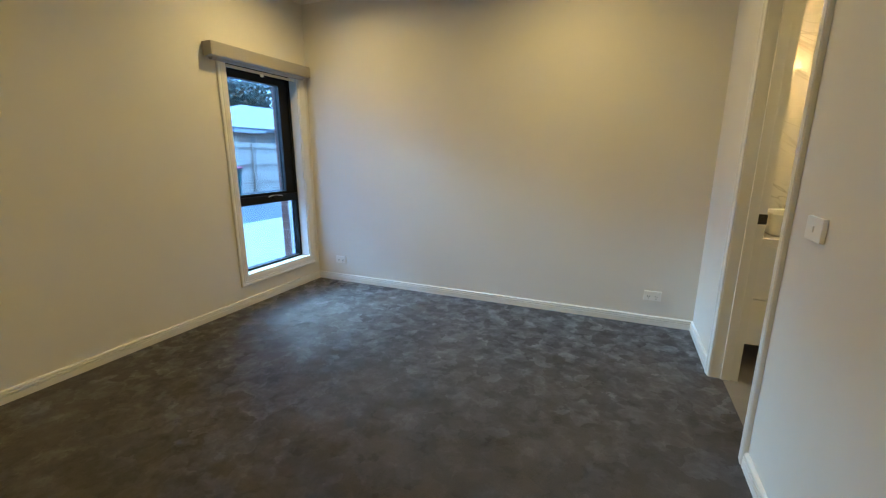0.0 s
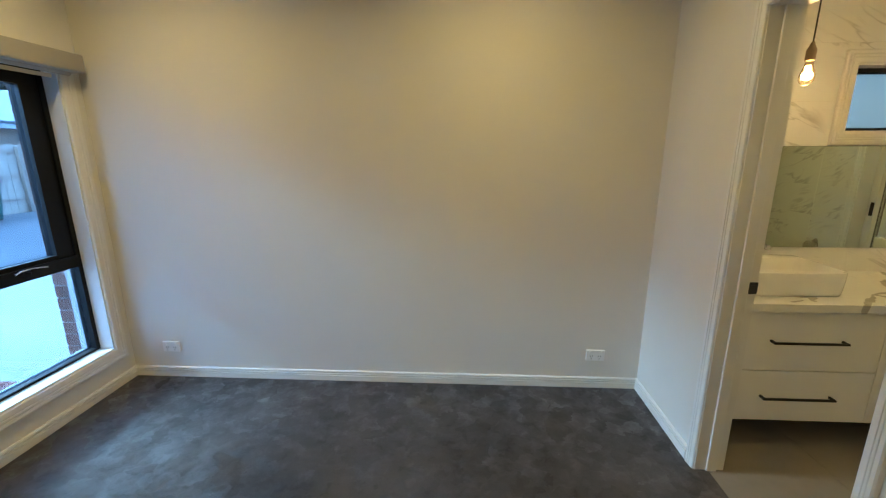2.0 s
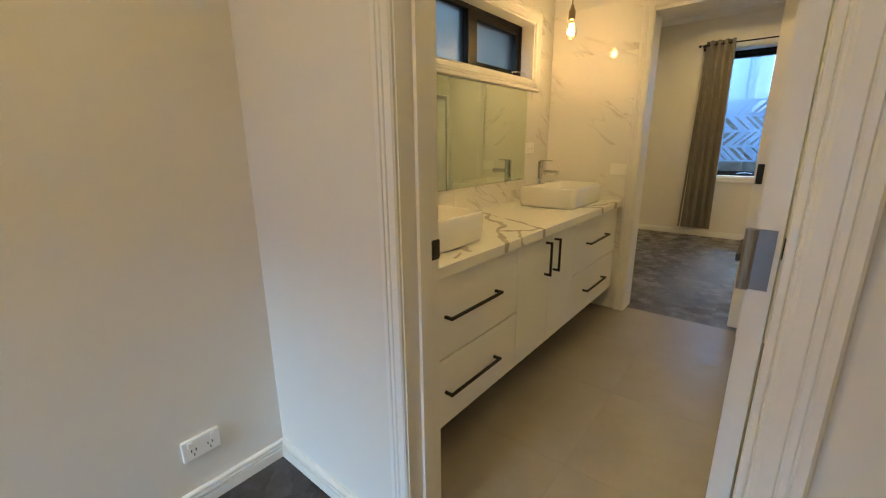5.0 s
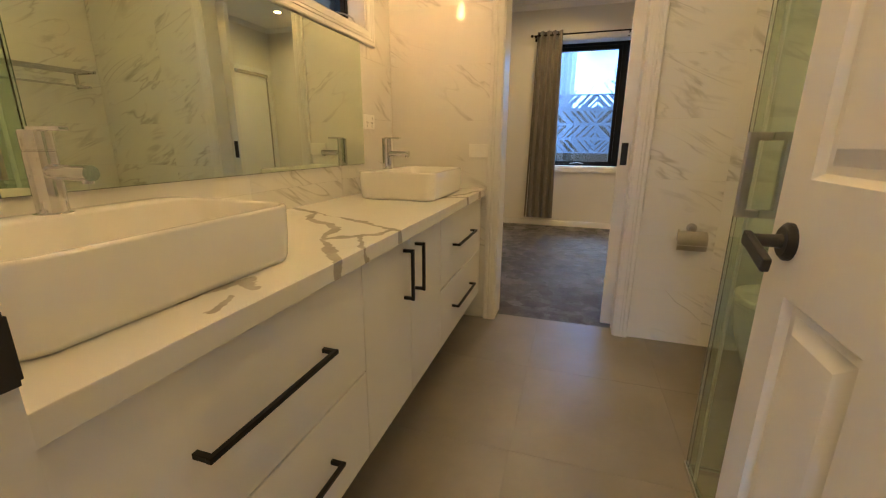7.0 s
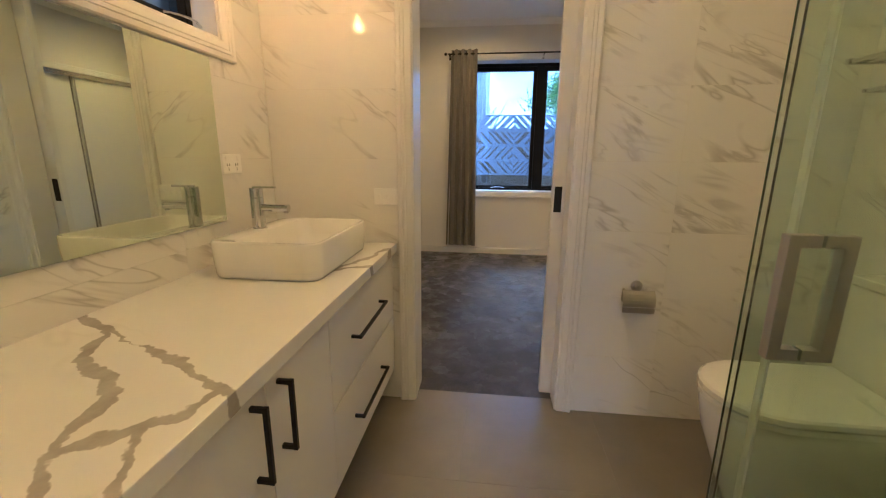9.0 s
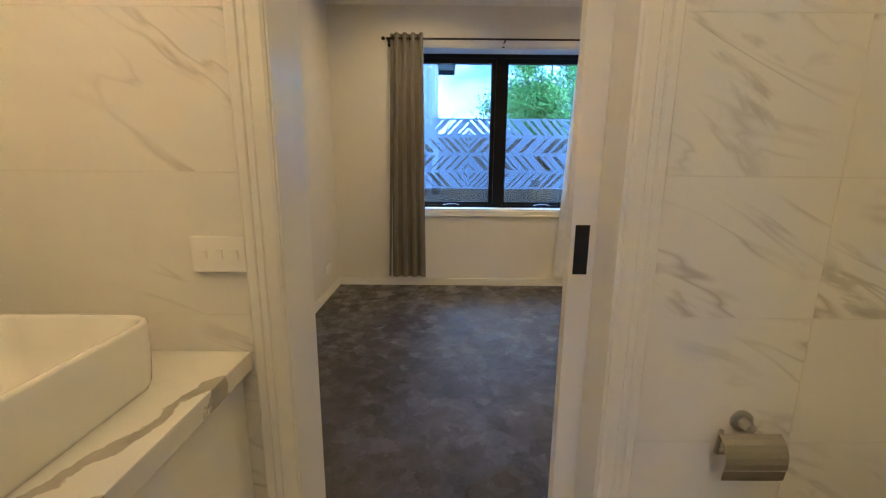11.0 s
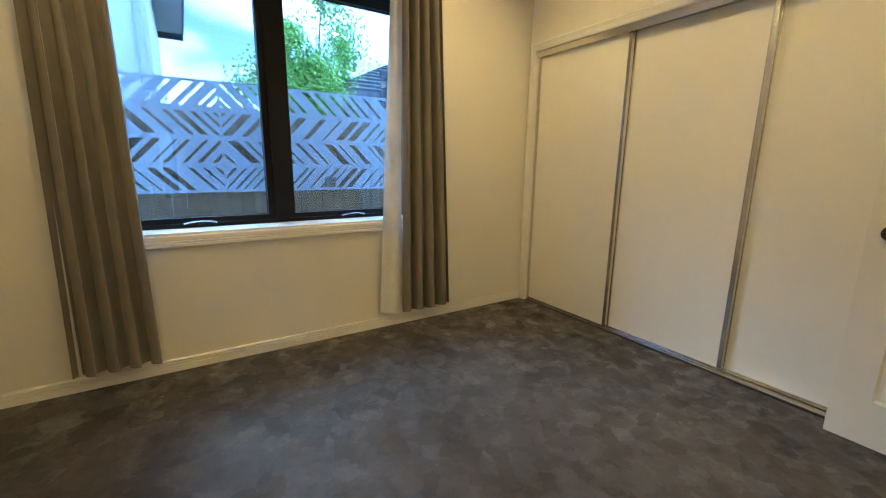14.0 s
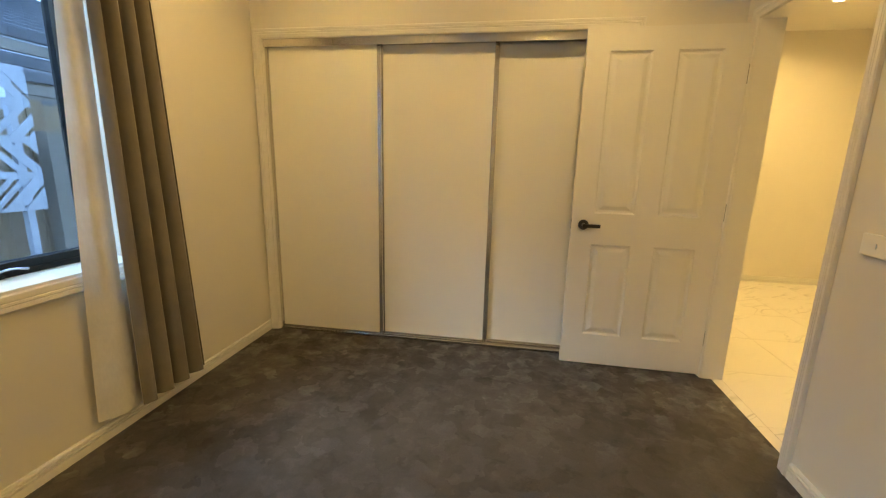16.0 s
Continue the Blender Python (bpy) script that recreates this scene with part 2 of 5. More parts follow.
def stone_top():
    m = Mat("veined_engineered_stone", (0.82, 0.81, 0.78), 0.13)
    v = m.coords()
    wn = add_node(m.nt, "ShaderNodeTexNoise", Scale=9.0, Detail=4.0, Roughness=0.6)
    m.link(v, wn.inputs["Vector"])
    warp = m.nt.nodes.new("ShaderNodeVectorMath")
    warp.operation = "MULTIPLY_ADD"
    m.link(wn.outputs["Color"], warp.inputs[0])
    warp.inputs[1].default_value = (0.085, 0.085, 0.0)
    m.link(v, warp.inputs[2])
    flat = m.nt.nodes.new("ShaderNodeVectorMath")
    flat.operation = "MULTIPLY_ADD"
    m.link(warp.outputs[0], flat.inputs[0])
    flat.inputs[1].default_value = (1, 1, 0)
    flat.inputs[2].default_value = (-0.0425, -0.0425, 0)

    def vmath(op, a, b, out=0):
        n = m.nt.nodes.new("ShaderNodeVectorMath")
        n.operation = op
        for i, x in enumerate((a, b)):
            if isinstance(x, tuple):
                n.inputs[i].default_value = x
            elif x is not None:
                m.link(x, n.inputs[i])
        return n.outputs[out]

    near = None
    for run in VEINS:
        for (ax, ay), (bx, by) in zip(run, run[1:]):
            way = (bx - ax, by - ay, 0.0)
            rel = vmath("SUBTRACT", flat.outputs[0], (ax, ay, 0.0))
            along = m.math("MULTIPLY", vmath("DOT_PRODUCT", rel, way, 1), 1.0 / (way[0] ** 2 + way[1] ** 2), clamp=True)
            sc = m.nt.nodes.new("ShaderNodeVectorMath")
            sc.operation = "SCALE"
            sc.inputs[0].default_value = way
            m.link(along, sc.inputs["Scale"])
            d = vmath("LENGTH", vmath("SUBTRACT", rel, sc.outputs[0]), None, 1)
            near = d if near is None else m.math("MINIMUM", near, d)
    thick = m.math("MULTIPLY_ADD", m.noise(v, 7.0, 2), 0.046, -0.010)
    line = m.ramp(m.math("MULTIPLY", m.math("SUBTRACT", thick, near), 260.0, clamp=True), (0.0, 0.0), (0.6, 0.8), (1.0, 1.0))
    faint = m.math("SUBTRACT", 0.014, m.math("ABSOLUTE", m.math("SUBTRACT", m.noise(v, 2.2, 3.0, 0.5, 0.8), 0.5)))
    faint = m.math("MULTIPLY", m.math("MULTIPLY", faint, 60.0, clamp=True), m.math("MULTIPLY", m.ramp(m.noise(v, 3.0, 2), (0.52, 0.0), (0.62, 1.0)), 0.16))
    tone = m.ramp(m.noise(v, 18, 4), (0.3, (0.36, 0.335, 0.305)), (0.7, (0.50, 0.475, 0.44)))
    haze = m.ramp(m.noise(v, 2.0, 3), (0.4, (0.82, 0.81, 0.78)), (0.8, (0.77, 0.76, 0.73)))
    m.base(m.mix(m.math("MAXIMUM", line, faint), haze, tone))
    return m.m


STONE_TOP = stone_top()


def grey_tile():
    m = Mat("matt_grey_floor_tile", (0.34, 0.32, 0.30), 0.42)
    v = m.coords(scatter=9.0)
    m.base(m.ramp(m.noise(v, 3.2, 5, 0.6), (0.3, (0.190, 0.168, 0.142)), (0.7, (0.240, 0.214, 0.184))))
    m.b.inputs["Roughness"].default_value = 0.34
    m.bump(m.noise(v, 60, 3), 0.05, 0.001)
    return m.m


GREY_TILE = grey_tile()
GROUT = painted("grout", (0.185, 0.165, 0.14), 0.9)
TILE_GROUT = painted("white_grout", (0.70, 0.69, 0.67), 0.8)
CERAMIC = Mat("glazed_white_ceramic", (0.83, 0.82, 0.80), 0.06, 0.0, Coat_Weight=0.5, Coat_Roughness=0.03).m
CHROME = Mat("polished_chrome", (0.72, 0.72, 0.73), 0.07, 1.0).m


def brushed(name, colour, rough):
    m = Mat(name, colour, rough, 1.0)
    v = m.coords((2, 2, 90))
    m.rough(m.ramp(m.noise(v, 40, 2), (0.3, rough - 0.03), (0.7, rough + 0.03)))
    return m.m


NICKEL = brushed("brushed_nickel", (0.52, 0.49, 0.45), 0.3)
ALUMINIUM = brushed("satin_aluminium", (0.68, 0.665, 0.64), 0.2)
STEEL = brushed("hinge_steel", (0.34, 0.33, 0.32), 0.3)
BLACK = painted("black_powder_coat", (0.008, 0.008, 0.009), 0.4, 0.1, 0.1, 0.35)
BLACK_FRAME = painted("black_window_aluminium", (0.006, 0.0065, 0.008), 0.42, 0.1, 0.06, 0.2)
BRONZE = painted("dark_bronze_handle", (0.022, 0.019, 0.018), 0.36, 0.15, 0.05)
BRASS_DARK = brushed("aged_brass_socket", (0.25, 0.19, 0.12), 0.35)
RUBBER = painted("black_rubber", (0.015, 0.015, 0.015), 0.6)
# dark blue put into the glass to dim and cool the outdoor view
WINDOW_GLASS = Mat("view_dimming_window_glass", (0.120, 0.184, 0.276), 0.0, 0.0, Transmission_Weight=1.0, IOR=1.45).m
FROSTED = Mat("frosted_glass", (0.032, 0.036, 0.034), 0.35, 0.0, Transmission_Weight=1.0, IOR=1.3).m
SHOWER_GLASS = Mat("greenish_shower_glass", (0.80, 0.905, 0.80), 0.0, 0.0, Transmission_Weight=1.0, IOR=1.45).m
# green in the mirror colour stands in for the reflected shower glass
MIRROR = Mat("green_tinted_mirror", (0.72, 0.79, 0.65), 0.008, 1.0).m
BULB_GLASS = Mat("amber_bulb_glass", (1.0, 0.82, 0.55), 0.0, 0.0, Transmission_Weight=1.0, IOR=1.2).m


def glow(name, colour, strength):
    m = Mat(name, colour, 0.5)
    m.b.inputs["Emission Color"].default_value = (*colour, 1)
    m.b.inputs["Emission Strength"].default_value = strength
    return m.m


FILAMENT = glow("hot_filament", (1.0, 0.52, 0.16), 7.0)
DIFFUSER = glow("downlight_diffuser", (1.0, 0.78, 0.5), 1.6)


def cloth(name, colour, weave=900):
    m = Mat(name, colour, 0.85)
    v = m.coords()
    w = m.noise(m.coords((1, 1, 0.35)), weave * 0.12, 2)
    lo = tuple(c * 0.82 for c in colour)
    m.base(m.mix(0.2, m.ramp(m.noise(v, 5, 3), (0.3, lo), (0.7, colour)), m.ramp(w, (0.3, 0.7), (0.7, 1.0)), "MULTIPLY"))
    m.b.inputs["Sheen Weight"].default_value = 0.12
    return m.m


CURTAIN = cloth("taupe_blockout_curtain", (0.225, 0.205, 0.182))
LINING = cloth("white_curtain_lining", (0.78, 0.78, 0.78))
BLIND_CASE = painted("grey_blind_pelmet", (0.36, 0.34, 0.315), 0.5, 0.05, 0.05)


def bricks_mat():
    m = Mat("red_brown_brick", (0.2, 0.09, 0.06), 0.85)
    v = m.coords(scatter=6.0)
    m.base(m.ramp(m.noise(v, 22, 4), (0.3, (0.15, 0.07, 0.05)), (0.7, (0.28, 0.13, 0.09))))
    m.bump(m.noise(v, 90, 3), 0.5, 0.004)
    return m.m


BRICK = bricks_mat()
MORTAR = painted("mortar", (0.5, 0.47, 0.43), 0.95)


def rough_mat(name, lo, hi, scale, rough=0.9, bump=0.4, stretch=(1, 1, 1), scatter=0.0):
    m = Mat(name, hi, rough)
    v = m.coords(stretch, (0, 0, 0), scatter)
    n = m.noise(v, scale, 5, 0.6)
    f = m.noise(v, scale * 14, 3)
    m.base(m.mix(0.35, m.ramp(n, (0.3, lo), (0.7, hi)), m.ramp(f, (0.3, 0.7), (0.7, 1.0)), "MULTIPLY"))
    m.bump(f, bump, 0.004)
    return m.m


CONCRETE = rough_mat("pale_concrete", (0.40, 0.38, 0.35), (0.52, 0.50, 0.46), 1.1, 0.85, 0.3)
ASPHALT = rough_mat("grey_driveway", (0.10, 0.11, 0.12), (0.16, 0.17, 0.18), 0.9, 0.85, 0.4)
MULCH = rough_mat("red_mulch", (0.16, 0.05, 0.035), (0.36, 0.13, 0.08), 9, 0.95, 1.0)
SOIL = rough_mat("ground_soil", (0.14, 0.12, 0.09), (0.24, 0.21, 0.16), 1.5, 0.95, 0.6)
PALING = rough_mat("weathered_fence_timber", (0.30, 0.19, 0.105), (0.50, 0.35, 0.21), 3, 0.9, 0.15, (5, 5, 0.6), 5.0)
PALE_PALING = rough_mat("pale_silvered_fence_timber", (0.44, 0.38, 0.31), (0.62, 0.55, 0.46), 3, 0.9, 0.5, (5, 5, 0.6), 5.0)
POST_WOOD = rough_mat("fence_post_timber", (0.24, 0.2, 0.16), (0.38, 0.33, 0.27), 3, 0.9, 0.5, (5, 5, 0.6), 5.0)
SCREEN = painted("white_powder_coated_screen", (0.68, 0.72, 0.80), 0.45, 0.02, 0.02)
ROOF_DARK = rough_mat("charcoal_roof_tile", (0.06, 0.07, 0.085), (0.12, 0.13, 0.15), 6, 0.7, 0.3)
ROOF_IRON = rough_mat("pale_steel_roof", (0.36, 0.39, 0.42), (0.45, 0.47, 0.5), 2, 0.5, 0.1)
RENDER_WALL = rough_mat("cream_render", (0.60, 0.60, 0.58), (0.70, 0.70, 0.68), 1.5, 0.85, 0.2)
HOUSE_BRICK = rough_mat("brown_house_wall", (0.20, 0.15, 0.12), (0.32, 0.25, 0.2), 5, 0.9, 0.4)
CREAM_WALL = rough_mat("pale_yellow_wall", (0.5, 0.47, 0.36), (0.6, 0.57, 0.45), 2, 0.9, 0.2)
FASCIA = painted("dark_grey_fascia", (0.07, 0.08, 0.10), 0.4)
DARK_GLASS = Mat("dark_far_window", (0.03, 0.04, 0.05), 0.08).m
BARK = rough_mat("bark", (0.08, 0.06, 0.045), (0.17, 0.13, 0.1), 6, 0.95, 0.8)


def leaf_mat(name, lo, hi):
    m = Mat(name, hi, 0.55)
    geo = m.nt.nodes.new("ShaderNodeNewGeometry")
    m.base(m.ramp(geo.outputs["Random Per Island"], (0.0, lo), (1.0, hi)))
    m.b.inputs["Transmission Weight"].default_value = 0.0
    return m.m


LEAVES = leaf_mat("fresh_leaves", (0.16, 0.34, 0.05), (0.42, 0.66, 0.14))
GUM_LEAVES = leaf_mat("gum_leaves", (0.030, 0.045, 0.035), (0.075, 0.10, 0.07))
BIN_GREEN = painted("green_bin_plastic", (0.06, 0.36, 0.20), 0.45, 0.1, 0.1)
BIN_DARK = painted("dark_green_bin_plastic", (0.035, 0.11, 0.10), 0.45, 0.1, 0.1)
LID_BLUE = painted("blue_lid_plastic", (0.02, 0.18, 0.65), 0.45)
LID_RED = painted("maroon_lid_plastic", (0.30, 0.03, 0.08), 0.45)
YELLOW = painted("yellow_plastic", (0.65, 0.47, 0.10), 0.5)
LIME = painted("lime_plastic", (0.20, 0.5, 0.08), 0.5)


# ---- mesh helpers ----
def mesh_of(bm, name, material, smooth=False):
    me = bpy.data.meshes.new(name)
    bmesh.ops.recalc_face_normals(bm, faces=bm.faces)
    bm.to_mesh(me)
    bm.free()
    for mat in material if isinstance(material, (list, tuple)) else (material,):
        me.materials.append(mat)
    if smooth:
        for p in me.polygons:
            p.use_smooth = True
    return me


def part(name, bm, material, parent=None, label="", smooth=False):
    """One bmesh as one mesh object, under its thing where a parent is given."""
    ob = new(name, mesh_of(bm, name, material, smooth))
    if parent is not None:
        ob.parent = parent
        ob.matrix_parent_inverse = parent.matrix_basis.inverted()
    if label:
        tagged(ob, label)
    return ob


def structure(name, bm, material, label="", category="", smooth=False):
    return tagged(part(name, bm, material, None, "", smooth), label, category, "", "structure")


def root(name, at, label, category, group="", kind=""):
    ob = new(name)
    ob.empty_display_size = 0.05
    ob.matrix_basis = Matrix.Translation(at)
    return tagged(ob, label, category, group, kind)


def add_box(bm, x0, x1, y0, y1, z0, z1, bevel=0.0, segments=2):
    made = bmesh.ops.create_cube(bm, size=1.0)
    vs = made["verts"]
    for v in vs:
        v.co = ((x0 + x1) / 2 + v.co.x * (x1 - x0), (y0 + y1) / 2 + v.co.y * (y1 - y0), (z0 + z1) / 2 + v.co.z * (z1 - z0))
    if bevel:
        edges = list({e for v in vs for e in v.link_edges})
        bmesh.ops.bevel(bm, geom=edges, offset=bevel, segments=segments, profile=0.6, affect="EDGES")
    return bm


def boxes(*rows, bevel=0.0):
    bm = bmesh.new()
    for r in rows:
        add_box(bm, *r, bevel=bevel)
    return bm


def tube(bm, a, b, r0, r1=None, n=20, caps=True):
    """A round bar from a to b."""
    a, b = Vector(a), Vector(b)
    r1 = r0 if r1 is None else r1
    q = (b - a).to_track_quat("Z", "Y")
    rings = []
    for p, r in ((a, r0), (b, r1)):
        rings.append([bm.verts.new(p + q @ Vector((r * math.cos(2 * math.pi * i / n), r * math.sin(2 * math.pi * i / n), 0))) for i in range(n)])
    for i in range(n):
        bm.faces.new((rings[0][i], rings[0][(i + 1) % n], rings[1][(i + 1) % n], rings[1][i]))
    if caps:
        bm.faces.new(rings[0][::-1])
        bm.faces.new(rings[1])
    return bm


def lathe(bm, at, profile, n=28, axis=(0, 0, 1)):
    """A turned shape: (radius, height) pairs round an axis."""
    q = Vector(axis).to_track_quat("Z", "Y")
    at = Vector(at)
    rings = []
    for r, h in profile:
        r = max(r, 0.0004)
        rings.append([bm.verts.new(at + q @ Vector((r * math.cos(2 * math.pi * i / n), r * math.sin(2 * math.pi * i / n), h))) for i in range(n)])
    for a, b in zip(rings, rings[1:]):
        for i in range(n):
            bm.faces.new((a[i], a[(i + 1) % n], b[(i + 1) % n], b[i]))
    bm.faces.new(rings[0][::-1])
    bm.faces.new(rings[-1])
    return bm


def sweep(bm, profile, start, end, across, out, miter0=0.0, miter1=0.0):
    """A moulding: profile points (a, b) laid along across and out, drawn from start to end; miters lengthen by a."""
    start, end, across, out = Vector(start), Vector(end), Vector(across), Vector(out)
    way = (end - start).normalized()
    r0 = [bm.verts.new(start + across * a + out * b - way * miter0 * a) for a, b in profile]
    r1 = [bm.verts.new(end + across * a + out * b + way * miter1 * a) for a, b in profile]
    n = len(profile)
    for i in range(n):
        bm.faces.new((r0[i], r0[(i + 1) % n], r1[(i + 1) % n], r1[i]))
    bm.faces.new(r0[::-1])
    bm.faces.new(r1)
    return bm


SKIRT = [(0, 0), (0, 0.017), (0.036, 0.017), (0.0375, 0.010), (0.0415, 0.010), (0.043, 0.0165), (0.051, 0.0165), (0.0525, 0.009), (0.0565, 0.009), (0.058, 0.014), (0.065, 0.0135), (0.069, 0.010), (0.071, 0.006), (0.071, 0)]


def arch_profile(w):
    return [(0, 0), (0, 0.010), (0.08 * w, 0.014), (0.40 * w, 0.016), (0.44 * w, 0.0135), (0.49 * w, 0.017), (0.62 * w, 0.018), (0.66 * w, 0.0145), (0.71 * w, 0.019), (0.92 * w, 0.020), (w, 0.015), (w, 0)]


def skirting(bm, p, q, out):
    sweep(bm, SKIRT, (*p, 0.0), (*q, 0.0), (0, 0, 1), (*out, 0))


def framing(bm, a0, a1, z0, z1, fixed, axis, side, w=0.058, bottom=False):
    """Mitred moulding round an opening in a wall. axis: the wall runs along 'x' or 'y'; side: +1 or -1, the way it faces."""
    def pt(a, z):
        return (a, fixed, z) if axis == "x" else (fixed, a, z)
    along = (1, 0, 0) if axis == "x" else (0, 1, 0)
    neg = tuple(-c for c in along)
    out = (0, side, 0) if axis == "x" else (side, 0, 0)
    prof = arch_profile(w)
    low = 1.0 if bottom else 0.0
    sweep(bm, prof, pt(a0, z0), pt(a0, z1), neg, out, low, 1.0)
    sweep(bm, prof, pt(a1, z0), pt(a1, z1), along, out, low, 1.0)
    sweep(bm, prof, pt(a0, z1), pt(a1, z1), (0, 0, 1), out, 1.0, 1.0)
    if bottom:
        sweep(bm, prof, pt(a0, z0), pt(a1, z0), (0, 0, -1), out, 1.0, 1.0)


def wall_with_holes(a0, a1, z0, z1, f0, f1, axis, holes):
    """A thick wall along x or y between f0 and f1, cut through by holes (a0, a1, z0, z1)."""
    cuts = sorted({a0, a1, *[h[0] for h in holes], *[h[1] for h in holes]})
    levels = sorted({z0, z1, *[h[2] for h in holes], *[h[3] for h in holes]})
    bm = bmesh.new()
    for l, r in zip(cuts, cuts[1:]):
        run = None
        for b, t in zip(levels, levels[1:]):
            solid = not any(h[0] <= l and r <= h[1] and h[2] <= b and t <= h[3] for h in holes)
            if solid:
                run = (run[0], t) if run else (b, t)
            if run and (not solid or t == z1):
                add_box(bm, *((l, r, f0, f1) if axis == "x" else (f0, f1, l, r)), *run)
                run = None
    bmesh.ops.remove_doubles(bm, verts=bm.verts, dist=0.0001)
    return bm


# ---- plan ----
W1X, N1Y, E1X, S1Y = -1.455, 4.875, 2.015, -0.9      # first bedroom
BWX, BEX, BNY, BSY = 2.130, 4.372, 4.892, 2.45       # bathroom, finished faces
WDX = 4.542                                          # second bedroom face of the sliding door wall, set to fit the camera's view
STEP = 2.95                                          # added step, out of view, joining that wall to the hall door wall
W2X, E2X, N2Y, S2Y = 4.605, 7.615, 4.955, 1.380      # second bedroom
D1 = (3.445, 4.156, 2.065)                           # bathroom door: y, y, head
D2 = (3.520, 4.222, 2.030)                           # sliding door: y, y, head
D3 = (1.530, 2.295, 2.050)                           # hall door: y, y, head
WIN1 = (3.955, 4.750, 0.250, 2.025)                  # y, y, sill, head
WIN2 = (2.385, 4.275, 0.775, 2.300)
WINB = (2.985, 4.085, 1.625, 2.000)                  # x, x, sill, head
OUT_W, OUT_E, OUT_N = -1.70, 7.90, 5.13              # outer faces
TOP = 2.85

# ---- large structure ----
structure("wall_west_bedroom", wall_with_holes(S1Y, OUT_N, 0, TOP, OUT_W, W1X, "y", [WIN1]), WALL_PAINT, "white painted plaster wall with a tall window", "wall")
structure("wall_north_bedroom", boxes((W1X, E1X, N1Y, OUT_N, 0, TOP)), WALL_PAINT, "plain white painted plaster wall", "wall")
structure("wall_south_bedroom", boxes((OUT_W, E1X, S1Y - 0.12, S1Y, 0, TOP)), WALL_PAINT, "plain white painted plaster wall", "wall")
structure("wall_bedroom_bathroom", wall_with_holes(-1.05, N1Y, 0, TOP, E1X, BWX - 0.0015, "y", [(D1[0] - 0.02, D1[1] + 0.02, 0, D1[2] + 0.02)]), WALL_PAINT, "white painted partition wall with a doorway", "wall")
structure("wall_north_bathroom", wall_with_holes(BWX - 0.0015, BEX + 0.0015, 0, TOP, BNY + 0.0015, OUT_N, "x", [WINB]), TILE_GROUT, "tiled bathroom wall with a small high window", "wall")
structure("wall_bathroom_bedroom", wall_with_holes(BSY - 0.08, OUT_N, 0, TOP, BEX + 0.0015, WDX, "y", [(D2[0], D2[1], 0, D2[2])]), WALL_PAINT, "white painted partition wall with a sliding door pocket", "wall")
structure("wall_south_bathroom", boxes((BWX - 0.0015, BEX + 0.0015, BSY - 0.112, BSY - 0.0015, 0, TOP)), TILE_GROUT, "tiled wall behind shower and toilet", "wall")
structure("wall_north_second_bedroom", boxes((WDX, OUT_E, N2Y, OUT_N, 0, TOP)), WALL_PAINT, "plain white painted plaster wall", "wall")
structure("wall_east_second_bedroom", wall_with_holes(0.55, N2Y, 0, TOP, E2X, OUT_E, "y", [WIN2]), WALL_PAINT, "white painted wall with a wide two-pane window", "wall")
ROBE = (5.192, 7.545, 2.060)                         # wardrobe opening: x, x, head
structure("wall_south_second_bedroom", wall_with_holes(W2X - 0.115, E2X, 0, TOP, S2Y - 0.11, S2Y, "x", [(ROBE[0], ROBE[1], 0, ROBE[2])]), WALL_PAINT, "white painted wall round a built-in wardrobe", "wall")
structure("wall_hall_bedroom", wall_with_holes(S2Y - 0.11, STEP, 0, TOP, W2X - 0.115, W2X, "y", [(D3[0] - 0.02, D3[1] + 0.02, 0, D3[2] + 0.02)]), WALL_PAINT, "white painted wall with the hall doorway", "wall")
structure("wardrobe_back_wall", boxes((4.49, OUT_E, 0.55, 0.65, 0, TOP), (4.49, 4.59, 0.65, S2Y - 0.11, 0, TOP)), WALL_PAINT, "plain wall closing the wardrobe recess", "wall")
structure("wall_hall", boxes((2.0, 4.49, -1.17, -1.05, 0, TOP), (4.44, 4.49, -1.05, 0.55, 0, TOP)), WALL_PAINT, "warmly lit white hall wall", "wall")
structure("ceiling", boxes((OUT_W, OUT_E, -1.3, OUT_N, CEIL, CEIL + 0.15)), CEIL_PAINT, "flat white plaster ceiling", "ceiling")
structure("floor_bedroom_carpet", boxes((W1X, E1X + 0.06, S1Y, N1Y, -0.1, 0.0)), CARPET, "dark grey plush carpet with brushed footmarks", "carpet")
structure("floor_second_bedroom_carpet", boxes((4.462, E2X, S2Y - 0.3, N2Y, -0.1, 0.0)), CARPET, "dark grey plush carpet with brushed footmarks", "carpet")


def cornice_run(bm, p, q, out):
    sweep(bm, [(0, 0), (0, 0.055), (-0.012, 0.05), (-0.035, 0.022), (-0.055, 0.0)], (*p, CEIL), (*q, CEIL), (0, 0, 1), (*out, 0))


bm = bmesh.new()
for p, q, o in (((W1X, N1Y), (E1X, N1Y), (0, -1)), ((W1X, S1Y), (W1X, N1Y), (1, 0)), ((E1X, S1Y), (E1X, N1Y), (-1, 0))):
    cornice_run(bm, p, q, o)
structure("cornice", bm, CEIL_PAINT, "small white plaster cove cornice", "cornice")
bm = bmesh.new()
for p, q, o in (((WDX, N2Y), (E2X, N2Y), (0, -1)), ((E2X, S2Y), (E2X, N2Y), (-1, 0)), ((W2X, S2Y), (E2X, S2Y), (0, 1)), ((W2X, S2Y), (W2X, STEP), (1, 0)), ((WDX, STEP), (WDX, N2Y), (1, 0))):
    cornice_run(bm, p, q, o)
structure("cornice", bm, CEIL_PAINT, "small white plaster cove cornice", "cornice")

